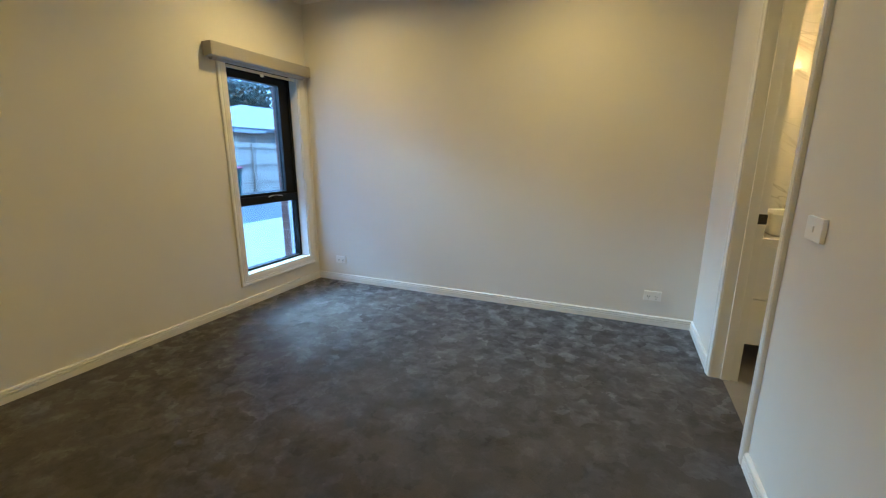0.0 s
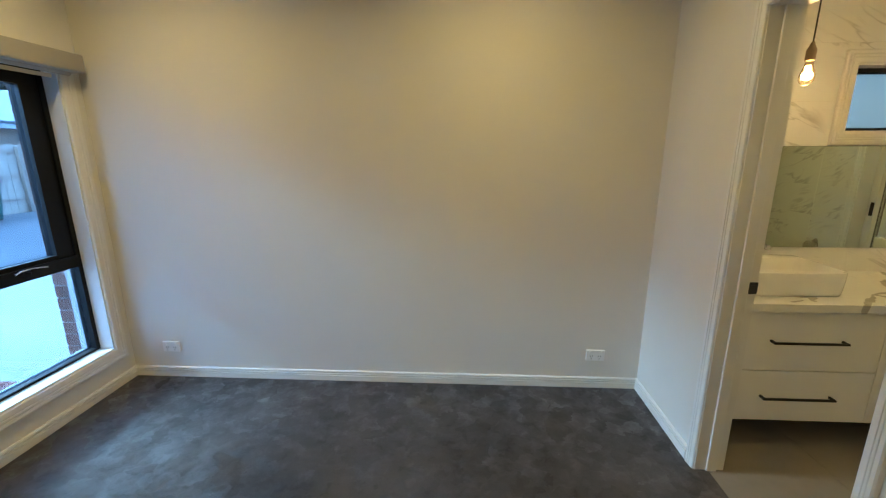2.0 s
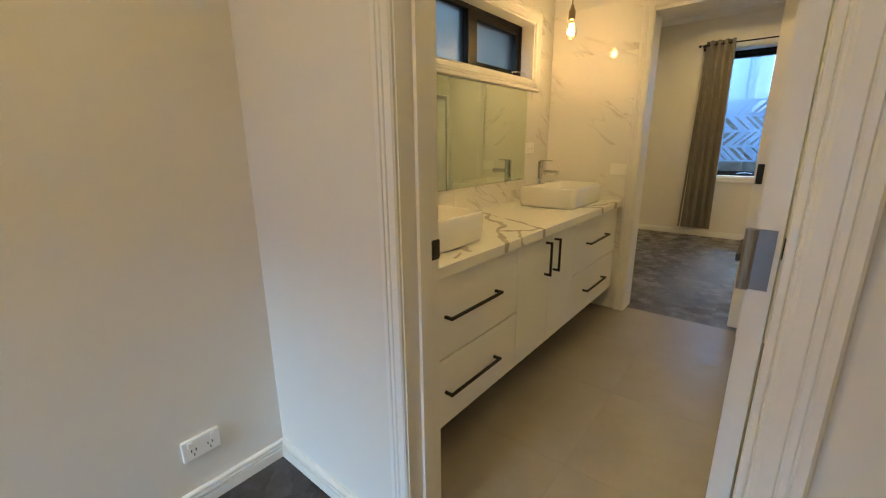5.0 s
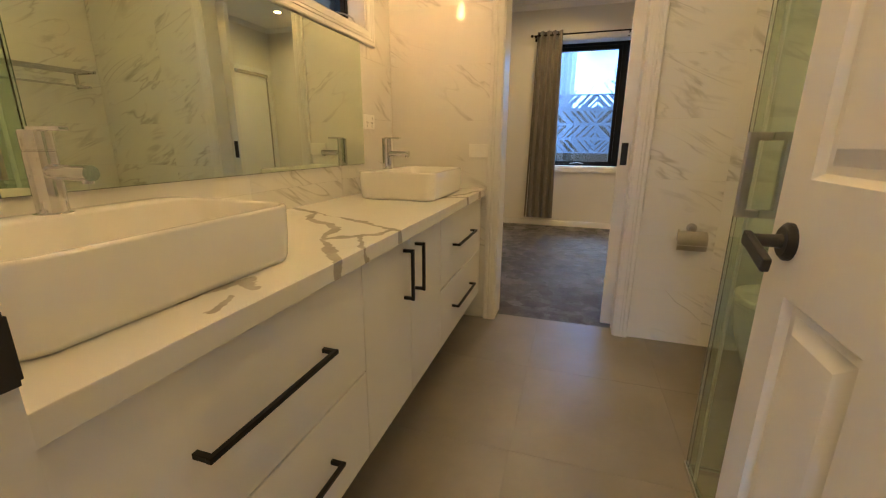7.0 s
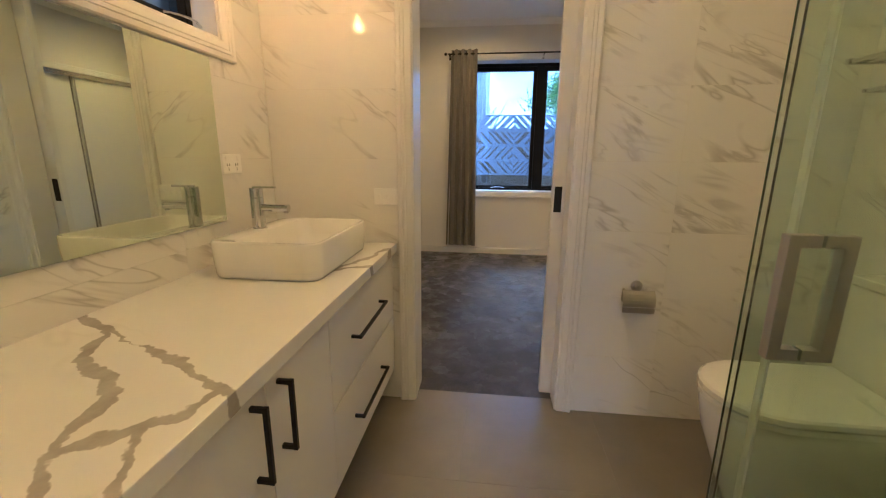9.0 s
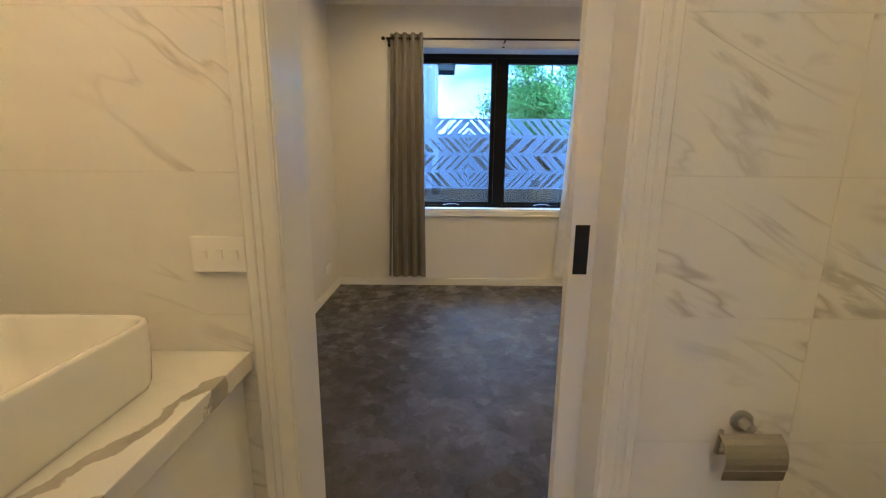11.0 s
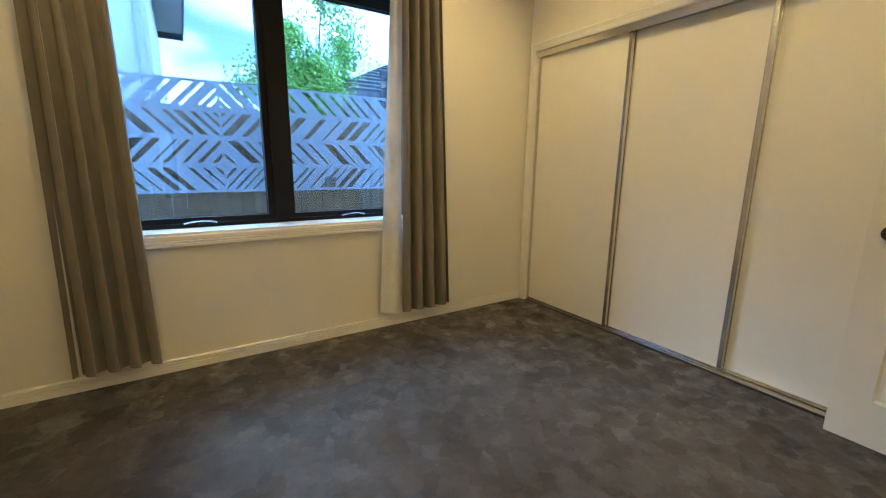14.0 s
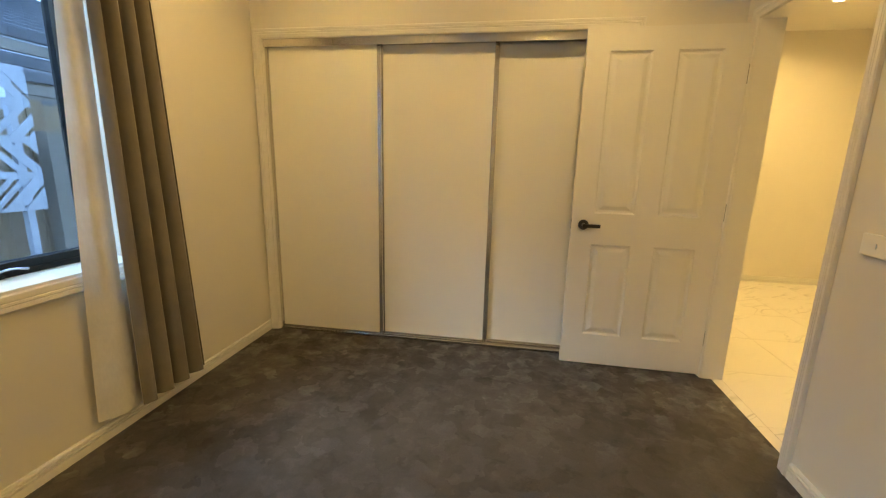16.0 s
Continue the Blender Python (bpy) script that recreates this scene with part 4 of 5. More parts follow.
def basin(x, y, z):
    """A vessel basin: outer wall leaning out, thin rim, hollow bowl with a tap ledge at the back."""
    r = root("vessel_basin", (x, y, z), "glossy white rectangular vessel basin on the stone top", "basin", "vessel basins")
    w, d, h = 0.530, 0.385, 0.128
    bm = bmesh.new()
    loops = []
    for grow, zz, rad, dy in ((-0.016, 0.0, 0.045, 0), (-0.009, 0.003, 0.047, 0), (-0.005, 0.014, 0.05, 0), (-0.001, h * 0.5, 0.052, 0), (0.0, h - 0.006, 0.052, 0), (-0.003, h - 0.001, 0.05, 0), (-0.008, h, 0.048, 0)):
        loops.append([bm.verts.new((x + px, y + py + dy, z + zz)) for px, py in rounded_rect(w + 2 * grow, d + 2 * grow, rad)])
    for dw, dd, zz, rad, dy in ((0.020, 0.090, h - 0.001, 0.045, -0.034), (0.026, 0.096, h - 0.006, 0.045, -0.034), (0.045, 0.120, h - 0.06, 0.05, -0.034), (0.09, 0.16, 0.022, 0.05, -0.034), (0.2, 0.24, 0.016, 0.03, -0.034), (w - 0.06, d - 0.06, 0.013, 0.025, -0.034)):
        loops.append([bm.verts.new((x + px, y + py + dy, z + zz)) for px, py in rounded_rect(w - dw, d - dd, rad)])
    n = len(loops[0])
    for a, b in zip(loops, loops[1:]):
        for i in range(n):
            bm.faces.new((a[i], a[(i + 1) % n], b[(i + 1) % n], b[i]))
    bm.faces.new(loops[0][::-1])
    bm.faces.new(loops[-1])
    part("bowl", bm, CERAMIC, r, "", True)
    bm = bmesh.new()
    lathe(bm, (x, y - 0.034, z + 0.013), [(0.030, 0.0), (0.030, 0.004), (0.022, 0.006), (0.020, 0.009), (0.006, 0.010)])
    part("waste", bm, CHROME, r, "chrome pop-up waste", True)
    return r


def mixer(x, y, z):
    """A chrome basin mixer: round body, flat lever on top, straight spout to the front."""
    r = root("basin_mixer", (x, y, z), "polished chrome basin mixer tap with a straight spout", "tap", "basin mixers")
    bm = bmesh.new()
    lathe(bm, (x, y, z), [(0.031, 0), (0.031, 0.005), (0.0248, 0.007), (0.0248, 0.118), (0.0236, 0.119), (0.0236, 0.121), (0.0248, 0.122), (0.0248, 0.154), (0.023, 0.157)], 32)
    part("body", bm, CHROME, r, "", False)
    bm = bmesh.new()
    tube(bm, (x, y - 0.018, z + 0.082), (x, y - 0.125, z + 0.082), 0.0142, 0.0142, 24)
    tube(bm, (x, y - 0.113, z + 0.082), (x, y - 0.113, z + 0.064), 0.0095, 0.009, 16)
    part("spout", bm, CHROME, r)
    bm = bmesh.new()
    add_box(bm, x - 0.009, x + 0.009, y - 0.078, y + 0.010, z + 0.155, z + 0.163, bevel=0.002)
    part("lever", bm, CHROME, r)
    return r


for bx in (2.513, 3.990):
    basin(bx, 4.598, CT)
    mixer(bx, 4.752, CT + 0.123)

mirror = root("wall_mirror", (3.25, BNY, 0.974), "frameless rectangular wall mirror above the vanity", "mirror")
part("glass", boxes((2.505, 3.992, BNY - 0.0085, BNY - 0.002, 0.968, 1.556)), MIRROR, mirror)
part("edge", boxes((2.503, 3.994, BNY - 0.002, BNY, 0.966, 1.558)), painted("mirror_backing_green", (0.12, 0.17, 0.13), 0.3), mirror)

outlet((BEX, 4.345, 1.034), (-1, 0, 0), 0.117, 0.074, 3)
outlet((4.055, BNY, 1.183), (0, -1, 0))


def pendant(x, y, z):
    """A bare filament bulb on a black cord. z: the bulb's middle."""
    r = root("pendant_lamp", (x, y, CEIL), "glowing bare filament bulb on a black cord", "pendant lamp", "pendant lamps")
    bm = bmesh.new()
    tube(bm, (x, y, z + 0.135), (x, y, CEIL), 0.0032, 0.0032, 8)
    part("cord", bm, RUBBER, r)
    bm = bmesh.new()
    lathe(bm, (x, y, CEIL - 0.022), [(0.05, 0.0), (0.05, 0.018), (0.048, 0.0218)])
    part("ceiling_rose", bm, BRASS_DARK, r)
    bm = bmesh.new()
    lathe(bm, (x, y, z + 0.052), [(0.014, 0), (0.020, 0.004), (0.020, 0.05), (0.017, 0.058), (0.012, 0.068), (0.007, 0.085)])
    part("socket", bm, BRASS_DARK, r)
    bm = bmesh.new()
    lathe(bm, (x, y, z - 0.055), [(0.0, 0.0), (0.012, 0.003), (0.024, 0.012), (0.031, 0.028), (0.032, 0.042), (0.027, 0.064), (0.019, 0.085), (0.0145, 0.105), (0.0145, 0.112)])
    bulb = part("bulb", bm, BULB_GLASS, r, "clear amber glass bulb", True)
    bulb.visible_shadow = False
    bm = bmesh.new()
    for k in range(6):
        a = 2 * math.pi * k / 6
        tube(bm, (x + 0.007 * math.cos(a), y + 0.007 * math.sin(a), z + 0.035), (x + 0.012 * math.cos(a + 0.4), y + 0.012 * math.sin(a + 0.4), z - 0.025), 0.0016, 0.0016, 6)
    part("filament", bm, FILAMENT, r, "glowing amber filament")
    data = bpy.data.lights.new("pendant_glow", "POINT")
    data.energy, data.color, data.shadow_soft_size = 0.28, BULB, 0.022
    ob = new("pendant_glow", data)
    ob.location = (x, y, z - 0.01)


for px, py, pz in PENDANTS:
    pendant(px, py, pz)

holder = root("toilet_roll_holder", (BEX, 3.2, 0.64), "brushed nickel toilet roll holder with a flap", "toilet roll holder")
bm = bmesh.new()
lathe(bm, (BEX, 3.208, 0.655), [(0.025, 0), (0.025, 0.006), (0.014, 0.010), (0.011, 0.034)], 24, (-1, 0, 0))
part("mount", bm, NICKEL, holder)
bm = bmesh.new()
for i in range(9):
    a0, a1 = radians(75 - 15 * i), radians(75 - 15 * (i + 1))
    if a1 < radians(-20):
        break
    c = Vector((BEX - 0.022, 0, 0.59))
    p = [c + Vector((-0.042 * math.cos(a), 0, 0.055 * math.sin(a))) for a in (a0, a1)]
    q = [bm.verts.new((v.x, yy, v.z)) for v in p for yy in (3.140, 3.277)]
    bm.faces.new((q[0], q[1], q[3], q[2]))
bmesh.ops.remove_doubles(bm, verts=bm.verts, dist=0.0002)
q0 = [bm.verts.new(c) for c in ((BEX - 0.0615, 3.140, 0.572), (BEX - 0.0615, 3.277, 0.572), (BEX - 0.058, 3.277, 0.546), (BEX - 0.058, 3.140, 0.546))]
bm.faces.new(q0)
bmesh.ops.solidify(bm, geom=bm.faces[:], thickness=0.0016)
part("flap", bm, NICKEL, holder)
bm = bmesh.new()
tube(bm, (BEX - 0.022, 3.145, 0.590), (BEX - 0.022, 3.270, 0.590), 0.006, 0.006, 12)
tube(bm, (BEX - 0.022, 3.270, 0.590), (BEX - 0.030, 3.270, 0.650), 0.005, 0.005, 12)
part("bar", bm, NICKEL, holder)

# toilet, back to the wall
toilet = root("toilet", (3.86, 2.78, 0), "white back-to-wall toilet with its lid closed", "toilet")


def toilet_outline(w, y_back, y_front, n=15):
    r = w / 2
    pts = [(-r, y_back), (r, y_back)]
    for i in range(n):
        a = radians(180 * i / (n - 1))
        pts.append((r * math.cos(a), y_front - 0.20 + 0.20 * math.sin(a) ** 0.9))
    return pts


def loft(bm, outlines, cap=True):
    loops = [[bm.verts.new(p) for p in o] for o in outlines]
    n = len(loops[0])
    for a, b in zip(loops, loops[1:]):
        for i in range(n):
            bm.faces.new((a[i], a[(i + 1) % n], b[(i + 1) % n], b[i]))
    if cap:
        bm.faces.new(loops[0][::-1])
        bm.faces.new(loops[-1])
    return bm


TX = 3.862
bm = bmesh.new()
loft(bm, [[(TX + px, py, z) for px, py in toilet_outline(w, 2.452, f)] for w, f, z in ((0.262, 2.99, 0.0), (0.268, 3.005, 0.03), (0.300, 3.060, 0.16), (0.343, 3.112, 0.31), (0.355, 3.127, 0.39), (0.352, 3.125, 0.432))])
part("pan", bm, CERAMIC, toilet, "", True)
bm = bmesh.new()
loft(bm, [[(TX + px, py, z) for px, py in toilet_outline(w, 2.62, f)] for w, f, z in ((0.356, 3.130, 0.436), (0.366, 3.138, 0.438), (0.366, 3.138, 0.452), (0.360, 3.134, 0.455))])
part("seat", bm, CERAMIC, toilet)
bm = bmesh.new()
loft(bm, [[(TX + px, py, z) for px, py in toilet_outline(w, 2.62, f)] for w, f, z in ((0.362, 3.135, 0.459), (0.368, 3.140, 0.462), (0.366, 3.139, 0.478), (0.354, 3.130, 0.485), (0.32, 3.10, 0.487))])
part("lid", bm, CERAMIC, toilet)
bm = bmesh.new()
add_box(bm, TX - 0.19, TX + 0.19, 2.452, 2.615, 0.36, 0.80, bevel=0.014, segments=3)
part("cistern", bm, CERAMIC, toilet)
bm = bmesh.new()
add_box(bm, TX - 0.195, TX + 0.195, 2.452, 2.625, 0.802, 0.83, bevel=0.008)
part("cistern_lid", bm, CERAMIC, toilet)
bm = bmesh.new()
lathe(bm, (TX, 2.54, 0.83), [(0.026, 0), (0.026, 0.005), (0.022, 0.007)])
part("flush_button", bm, CHROME, toilet)

# shower enclosure
GY = 3.358
GXE = 3.374
shower = root("shower_screen", (2.76, GY, 0), "frameless green-tinted glass shower enclosure with a square handle", "shower screen")


def glass_panel(row, name):
    ob = part(name, boxes(row, bevel=0.0008), SHOWER_GLASS, shower)
    ob.visible_shadow = False
    return ob


glass_panel((2.76, GXE, GY - 0.004, GY + 0.004, 0.02, 1.98), "glass_door")
glass_panel((2.145, 2.752, GY - 0.004, GY + 0.004, 0.02, 1.98), "fixed_panel")
glass_panel((GXE - 0.016, GXE - 0.008, BSY + 0.002, GY - 0.008, 0.02, 1.98), "return_panel")
bm = boxes((2.135, GXE + 0.006, GY - 0.011, GY + 0.011, 0.0, 0.02), (GXE - 0.024, GXE, BSY + 0.002, GY - 0.011, 0.0, 0.02), bevel=0.002)
part("floor_channel", bm, CHROME, shower, "polished aluminium floor channel")
part("wall_channel", boxes((2.135, 2.148, GY - 0.010, GY + 0.010, 0.02, 1.98)), CHROME, shower)
part("wall_channel", boxes((GXE - 0.022, GXE - 0.002, BSY + 0.001, BSY + 0.014, 0.02, 1.98)), CHROME, shower)
part("polished_edge", boxes((GXE + 0.0002, GXE + 0.0022, GY - 0.004, GY + 0.004, 0.02, 1.98)), painted("dark_green_glass_edge", (0.012, 0.06, 0.035), 0.15, 0.05, 0.0), shower, "dark green polished glass edge")
# milky upright band, placed to fit the camera's view
part("glass_band", boxes((3.283, 3.300, GY - 0.010, GY - 0.0045, 0.02, 1.98), bevel=0.001), Mat("milky_band", (0.80, 0.84, 0.80), 0.35, 0.0, Transmission_Weight=0.7, IOR=1.1).m, shower, "milky translucent upright band on the glass door")
HX = 3.222
s = 0.010
for k in (-1, 1):
    bm = bmesh.new()
    add_box(bm, HX - s, HX + s, GY + k * 0.042 - s, GY + k * 0.042 + s, 0.897, 1.107, bevel=0.0015)
    for z in (0.907, 1.097):
        add_box(bm, HX - s, HX + s, *sorted((GY + k * 0.034, GY + k * 0.0045)), z - s, z + s, bevel=0.001)
    part("handle", bm, NICKEL, shower, "square brushed nickel pull handle")
for z in (0.28, 1.72):
    part("hinge", boxes((2.725, 2.79, GY - 0.016, GY + 0.016, z - 0.045, z + 0.045), bevel=0.002), CHROME, shower)

rail = root("towel_rail", (3.9, BSY, 1.5), "chrome double towel rack on the tiled wall", "towel rail")
bm = bmesh.new()
for dy, z in ((0.20, 1.545), (0.15, 1.545), (0.10, 1.545), (0.05, 1.545)):
    tube(bm, (3.58, BSY + dy, z), (4.22, BSY + dy, z), 0.007, 0.007, 12)
tube(bm, (3.58, BSY + 0.13, 1.45), (4.22, BSY + 0.13, 1.45), 0.007, 0.007, 12)
part("bar", bm, CHROME, rail)
for x in (3.59, 4.21):
    part("bracket", boxes((x - 0.008, x + 0.008, BSY, BSY + 0.21, 1.535, 1.555), (x - 0.008, x + 0.008, BSY, BSY + 0.02, 1.44, 1.57), (x - 0.006, x + 0.006, BSY + 0.01, BSY + 0.14, 1.443, 1.457), bevel=0.002), CHROME, rail)


# ---- second bedroom ----
def curtain(name, top0, top1, low0, low1, z0, z1, folds, x, lining_edge, seed):
    """A pleated curtain on eyelets: the folds deepen and drift towards the hem."""
    rnd = random.Random(seed)
    r = root(name, (x, (top0 + top1) / 2, z0), "taupe blockout curtain gathered open beside the window", "curtain", "curtains")
    phase = [rnd.uniform(-0.35, 0.35) for _ in range(folds * 2 + 2)]
    def sheet(grow, back, m):
        bm = bmesh.new()
        rows, cols = 18, folds * 14
        grid = []
        for j in range(rows + 1):
            v = j / rows
            z = z1 + (z0 - z1) * v
            line = []
            for i in range(cols + 1):
                u = i / cols
                k = u * folds
                bend = phase[int(k)] * (1 - (k % 1)) + phase[int(k) + 1] * (k % 1)
                y = (top0 + (top1 - top0) * u) * (1 - v) + (low0 + (low1 - low0) * u) * v
                amp = 0.030 + 0.018 * v + 0.008 * bend
                w = math.sin(2 * math.pi * (k + 0.18 * bend * v))
                xx = x + back + amp * (math.copysign(abs(w) ** 0.8, w))
                yy = y + 0.010 * math.cos(2 * math.pi * k * 2) * (0.4 + v) + 0.012 * bend * v
                zz = z - (0.006 * w if j == rows else 0)
                line.append(bm.verts.new((xx, yy, zz)))
            grid.append(line)
        for a, b in zip(grid, grid[1:]):
            for i in range(cols):
                bm.faces.new((a[i], a[i + 1], b[i + 1], b[i]))
        return bm
    drop = part("drop", sheet(0, 0, 0), CURTAIN, r, "", True)
    lin = part("lining", sheet(0, 0.004, 0), LINING, r, "white curtain lining", True)
    # lining turned round at the window edge
    bm = bmesh.new()
    e0, e1 = lining_edge
    grid = []
    for j in range(13):
        v = j / 12
        z = z1 - 0.06 + (z0 - z1 + 0.05) * v
        a = top1 * (1 - v) + low1 * v if e1 > e0 else top0 * (1 - v) + low0 * v
        grid.append([bm.verts.new((x + 0.012 + 0.05 * u + 0.012 * math.sin(6 * u + 2 * v), a + (e1 - e0) * u * (0.35 + 0.65 * v), z)) for u in [i / 8 for i in range(9)]])
    for a, b in zip(grid, grid[1:]):
        for i in range(8):
            bm.faces.new((a[i], a[i + 1], b[i + 1], b[i]))
    part("lining_return", bm, LINING, r, "white curtain lining turned to the window", True)
    for i in range(folds):
        u = (i + 0.25) / folds
        bm = bmesh.new()
        y = top0 + (top1 - top0) * u
        for k in range(12):
            a0, a1 = 2 * math.pi * k / 12, 2 * math.pi * (k + 1) / 12
            tube(bm, (x + 0.024 * math.cos(a0), y, z1 - 0.04 + 0.024 * math.sin(a0)), (x + 0.024 * math.cos(a1), y, z1 - 0.04 + 0.024 * math.sin(a1)), 0.004, 0.004, 6, False)
        part("eyelet", bm, BLACK, r)
    return r


RODX, RODZ = 7.515, 2.335
curtain("curtain", 4.365, 4.07, 4.405, 4.04, 0.115, RODZ + 0.045, 4, RODX, (0.0, -0.03), 3)
curtain("curtain", 2.30, 2.585, 2.20, 2.60, 0.125, RODZ + 0.045, 4, RODX, (0.0, 0.15), 8)
rod = root("curtain_rod", (RODX, 3.33, RODZ), "thin black curtain rod on three brackets", "curtain rod")
bm = bmesh.new()
tube(bm, (RODX, 2.27, RODZ), (RODX, 4.41, RODZ), 0.0085, 0.0085, 16)
part("bar", bm, BLACK, rod)
for y in (2.26, 4.42):
    bm = bmesh.new()
    s0 = -1 if y < 3 else 1
    lathe(bm, (RODX, y, RODZ), [(0.009, 0), (0.014, 0.004), (0.016, 0.012), (0.014, 0.026), (0.006, 0.032)], 18, (0, s0, 0))
    part("finial", bm, BLACK, rod)
for y in (2.285, 3.334, 4.395):
    bm = bmesh.new()
    tube(bm, (RODX, y, RODZ - 0.012), (E2X, y, RODZ - 0.012), 0.006, 0.006, 12)
    add_box(bm, E2X - 0.005, E2X, y - 0.012, y + 0.012, RODZ - 0.045, RODZ + 0.03, bevel=0.001)
    add_box(bm, RODX - 0.012, RODX + 0.012, y - 0.006, y + 0.006, RODZ - 0.024, RODZ - 0.004, bevel=0.002)
    part("bracket", bm, BLACK, rod)

robe = root("sliding_wardrobe", (6.38, S2Y - 0.05, 0), "built-in wardrobe with three pale sliding doors in aluminium frames", "wardrobe")
bm = boxes((ROBE[0], ROBE[1], S2Y - 0.105, S2Y - 0.002, 2.030, ROBE[2]), (ROBE[0], ROBE[1], S2Y - 0.006, S2Y + 0.001, 2.010, ROBE[2] - 0.004), bevel=0.001)
part("top_track", bm, ALUMINIUM, robe, "satin aluminium top track")
bm = boxes((ROBE[0], ROBE[1], S2Y - 0.105, S2Y - 0.012, 0.0, 0.008), (ROBE[0], ROBE[1], S2Y - 0.018, S2Y - 0.012, 0.0, 0.016), bevel=0.001)
part("bottom_track", bm, ALUMINIUM, robe, "satin aluminium bottom track")
for x0, x1, y in ((6.722, 7.540, S2Y - 0.036), (5.962, 6.742, S2Y - 0.066), (5.222, 5.985, S2Y - 0.096)):
    d = part("sliding_door", boxes((x0 + 0.018, x1 - 0.018, y, y + 0.010, 0.026, 2.018)), ROBE_PANEL, robe, "pale vinyl-faced sliding door")
    for sx0, sx1 in ((x0, x0 + 0.026), (x1 - 0.026, x1)):
        bm = boxes((sx0, sx1, y - 0.008, y + 0.019, 0.004, 2.022), bevel=0.003)
        part("stile", bm, ALUMINIUM, d, "satin aluminium stile")
    part("rail", boxes((x0 + 0.026, x1 - 0.026, y - 0.004, y + 0.013, 0.012, 0.030), bevel=0.001), ALUMINIUM, d)

outlet((E2X, 2.63, 0.268), (-1, 0, 0))
outlet((7.24, N2Y, 0.262), (0, -1, 0))
outlet((W2X, 2.515, 1.035), (1, 0, 0), 0.117, 0.076, 1)
bm = boxes((W2X - 0.045, W2X - 0.02, D3[1] - 0.0025, D3[1] + 0.001, 0.87, 0.94), bevel=0.0008)
tagged(part("strike_plate", bm, STEEL), "steel latch strike plate on the hall door jamb", "strike plate")

# ---- outside, east side ----
GZ = -0.18
bm = bmesh.new()
add_box(bm, -3000, 3000, -3000, 3000, GZ - 1.0, GZ)
structure("ground", bm, SOIL, "bare ground reaching to the horizon", "ground")
structure("side_path", boxes((OUT_E + 0.12, 8.75, -4, 12, GZ - 0.1, GZ + 0.02)), CONCRETE, "pale concrete side path", "path")
structure("driveway", boxes((-12.2, -3.15, -12, 30, GZ - 0.1, GZ + 0.012)), ASPHALT, "grey sealed shared driveway", "driveway")
structure("porch_slab", boxes((-5.9, -3.0, 2.0, 11.5, GZ - 0.05, GZ + 0.03), (-3.0, -1.83, 4.96, 11.5, GZ - 0.05, GZ + 0.03)), CONCRETE, "pale concrete apron in front of the window", "concrete slab")
structure("garden_bed", boxes((-2.97, -1.83, 2.0, 4.94, GZ - 0.05, GZ + 0.045)), MULCH, "strip of red bark mulch under the window", "garden bed")
# roof slab is unseen; its short overhang lets more sky light into the rooms
structure("roof", boxes((OUT_W - 0.2, OUT_E + 0.2, -1.8, OUT_N + 0.3, TOP + 0.002, TOP + 0.25)), ROOF_DARK, "dark eaves over the house", "roof")
structure("wall_floor_slab", boxes((OUT_W, OUT_E, -1.3, OUT_N, GZ - 0.3, -0.102)), CONCRETE, "concrete floor slab", "slab")


def paling_fence(name, x, y0, y1, z0, z1, face, label, first=1.1, step=2.4, rails=(0.35, 1.45), timber=PALING):
    """Upright palings nailed to rails, with posts on the near side. face: the side, -1 or +1, that shows posts."""
    rnd = random.Random(int(abs(x) * 10))
    r = root(name, (x, (y0 + y1) / 2, z0), label, "fence")
    w = 0.1
    shared = [mesh_of(boxes((-0.009, 0.009, -w * 0.49, w * 0.49, 0, z1 - z0 - dz), bevel=0.002), "paling", timber) for dz in (0.0, 0.012, 0.025)]
    y = y0
    while y < y1:
        ob = new("paling", rnd.choice(shared))
        ob.matrix_basis = Matrix.Translation((x + rnd.uniform(-0.006, 0.006), y, z0))
        ob.parent = r
        ob.matrix_parent_inverse = r.matrix_basis.inverted()
        y += w
    for z in [z0 + h for h in rails]:
        part("rail", boxes((min(x + face * 0.012, x + face * 0.05), max(x + face * 0.012, x + face * 0.05), y0, y1, z - 0.035, z + 0.035)), POST_WOOD, r)
    y = y0 + first
    while y < y1:
        part("post", boxes((min(x + face * 0.05, x + face * 0.15), max(x + face * 0.05, x + face * 0.15), y - 0.06, y + 0.06, z0, z1 - 0.05), bevel=0.004), POST_WOOD, r)
        y += step
    return r


paling_fence("paling_fence", 8.93, 0.2, 9.5, GZ, 1.62, 1, "low weathered timber paling fence behind a cut-out screen")
part_post = boxes((8.80, 8.90, 1.72, 1.84, GZ, 1.42), bevel=0.004)
tagged(part("fence_post", part_post, POST_WOOD), "pale timber post at the end of the screen", "fence post")


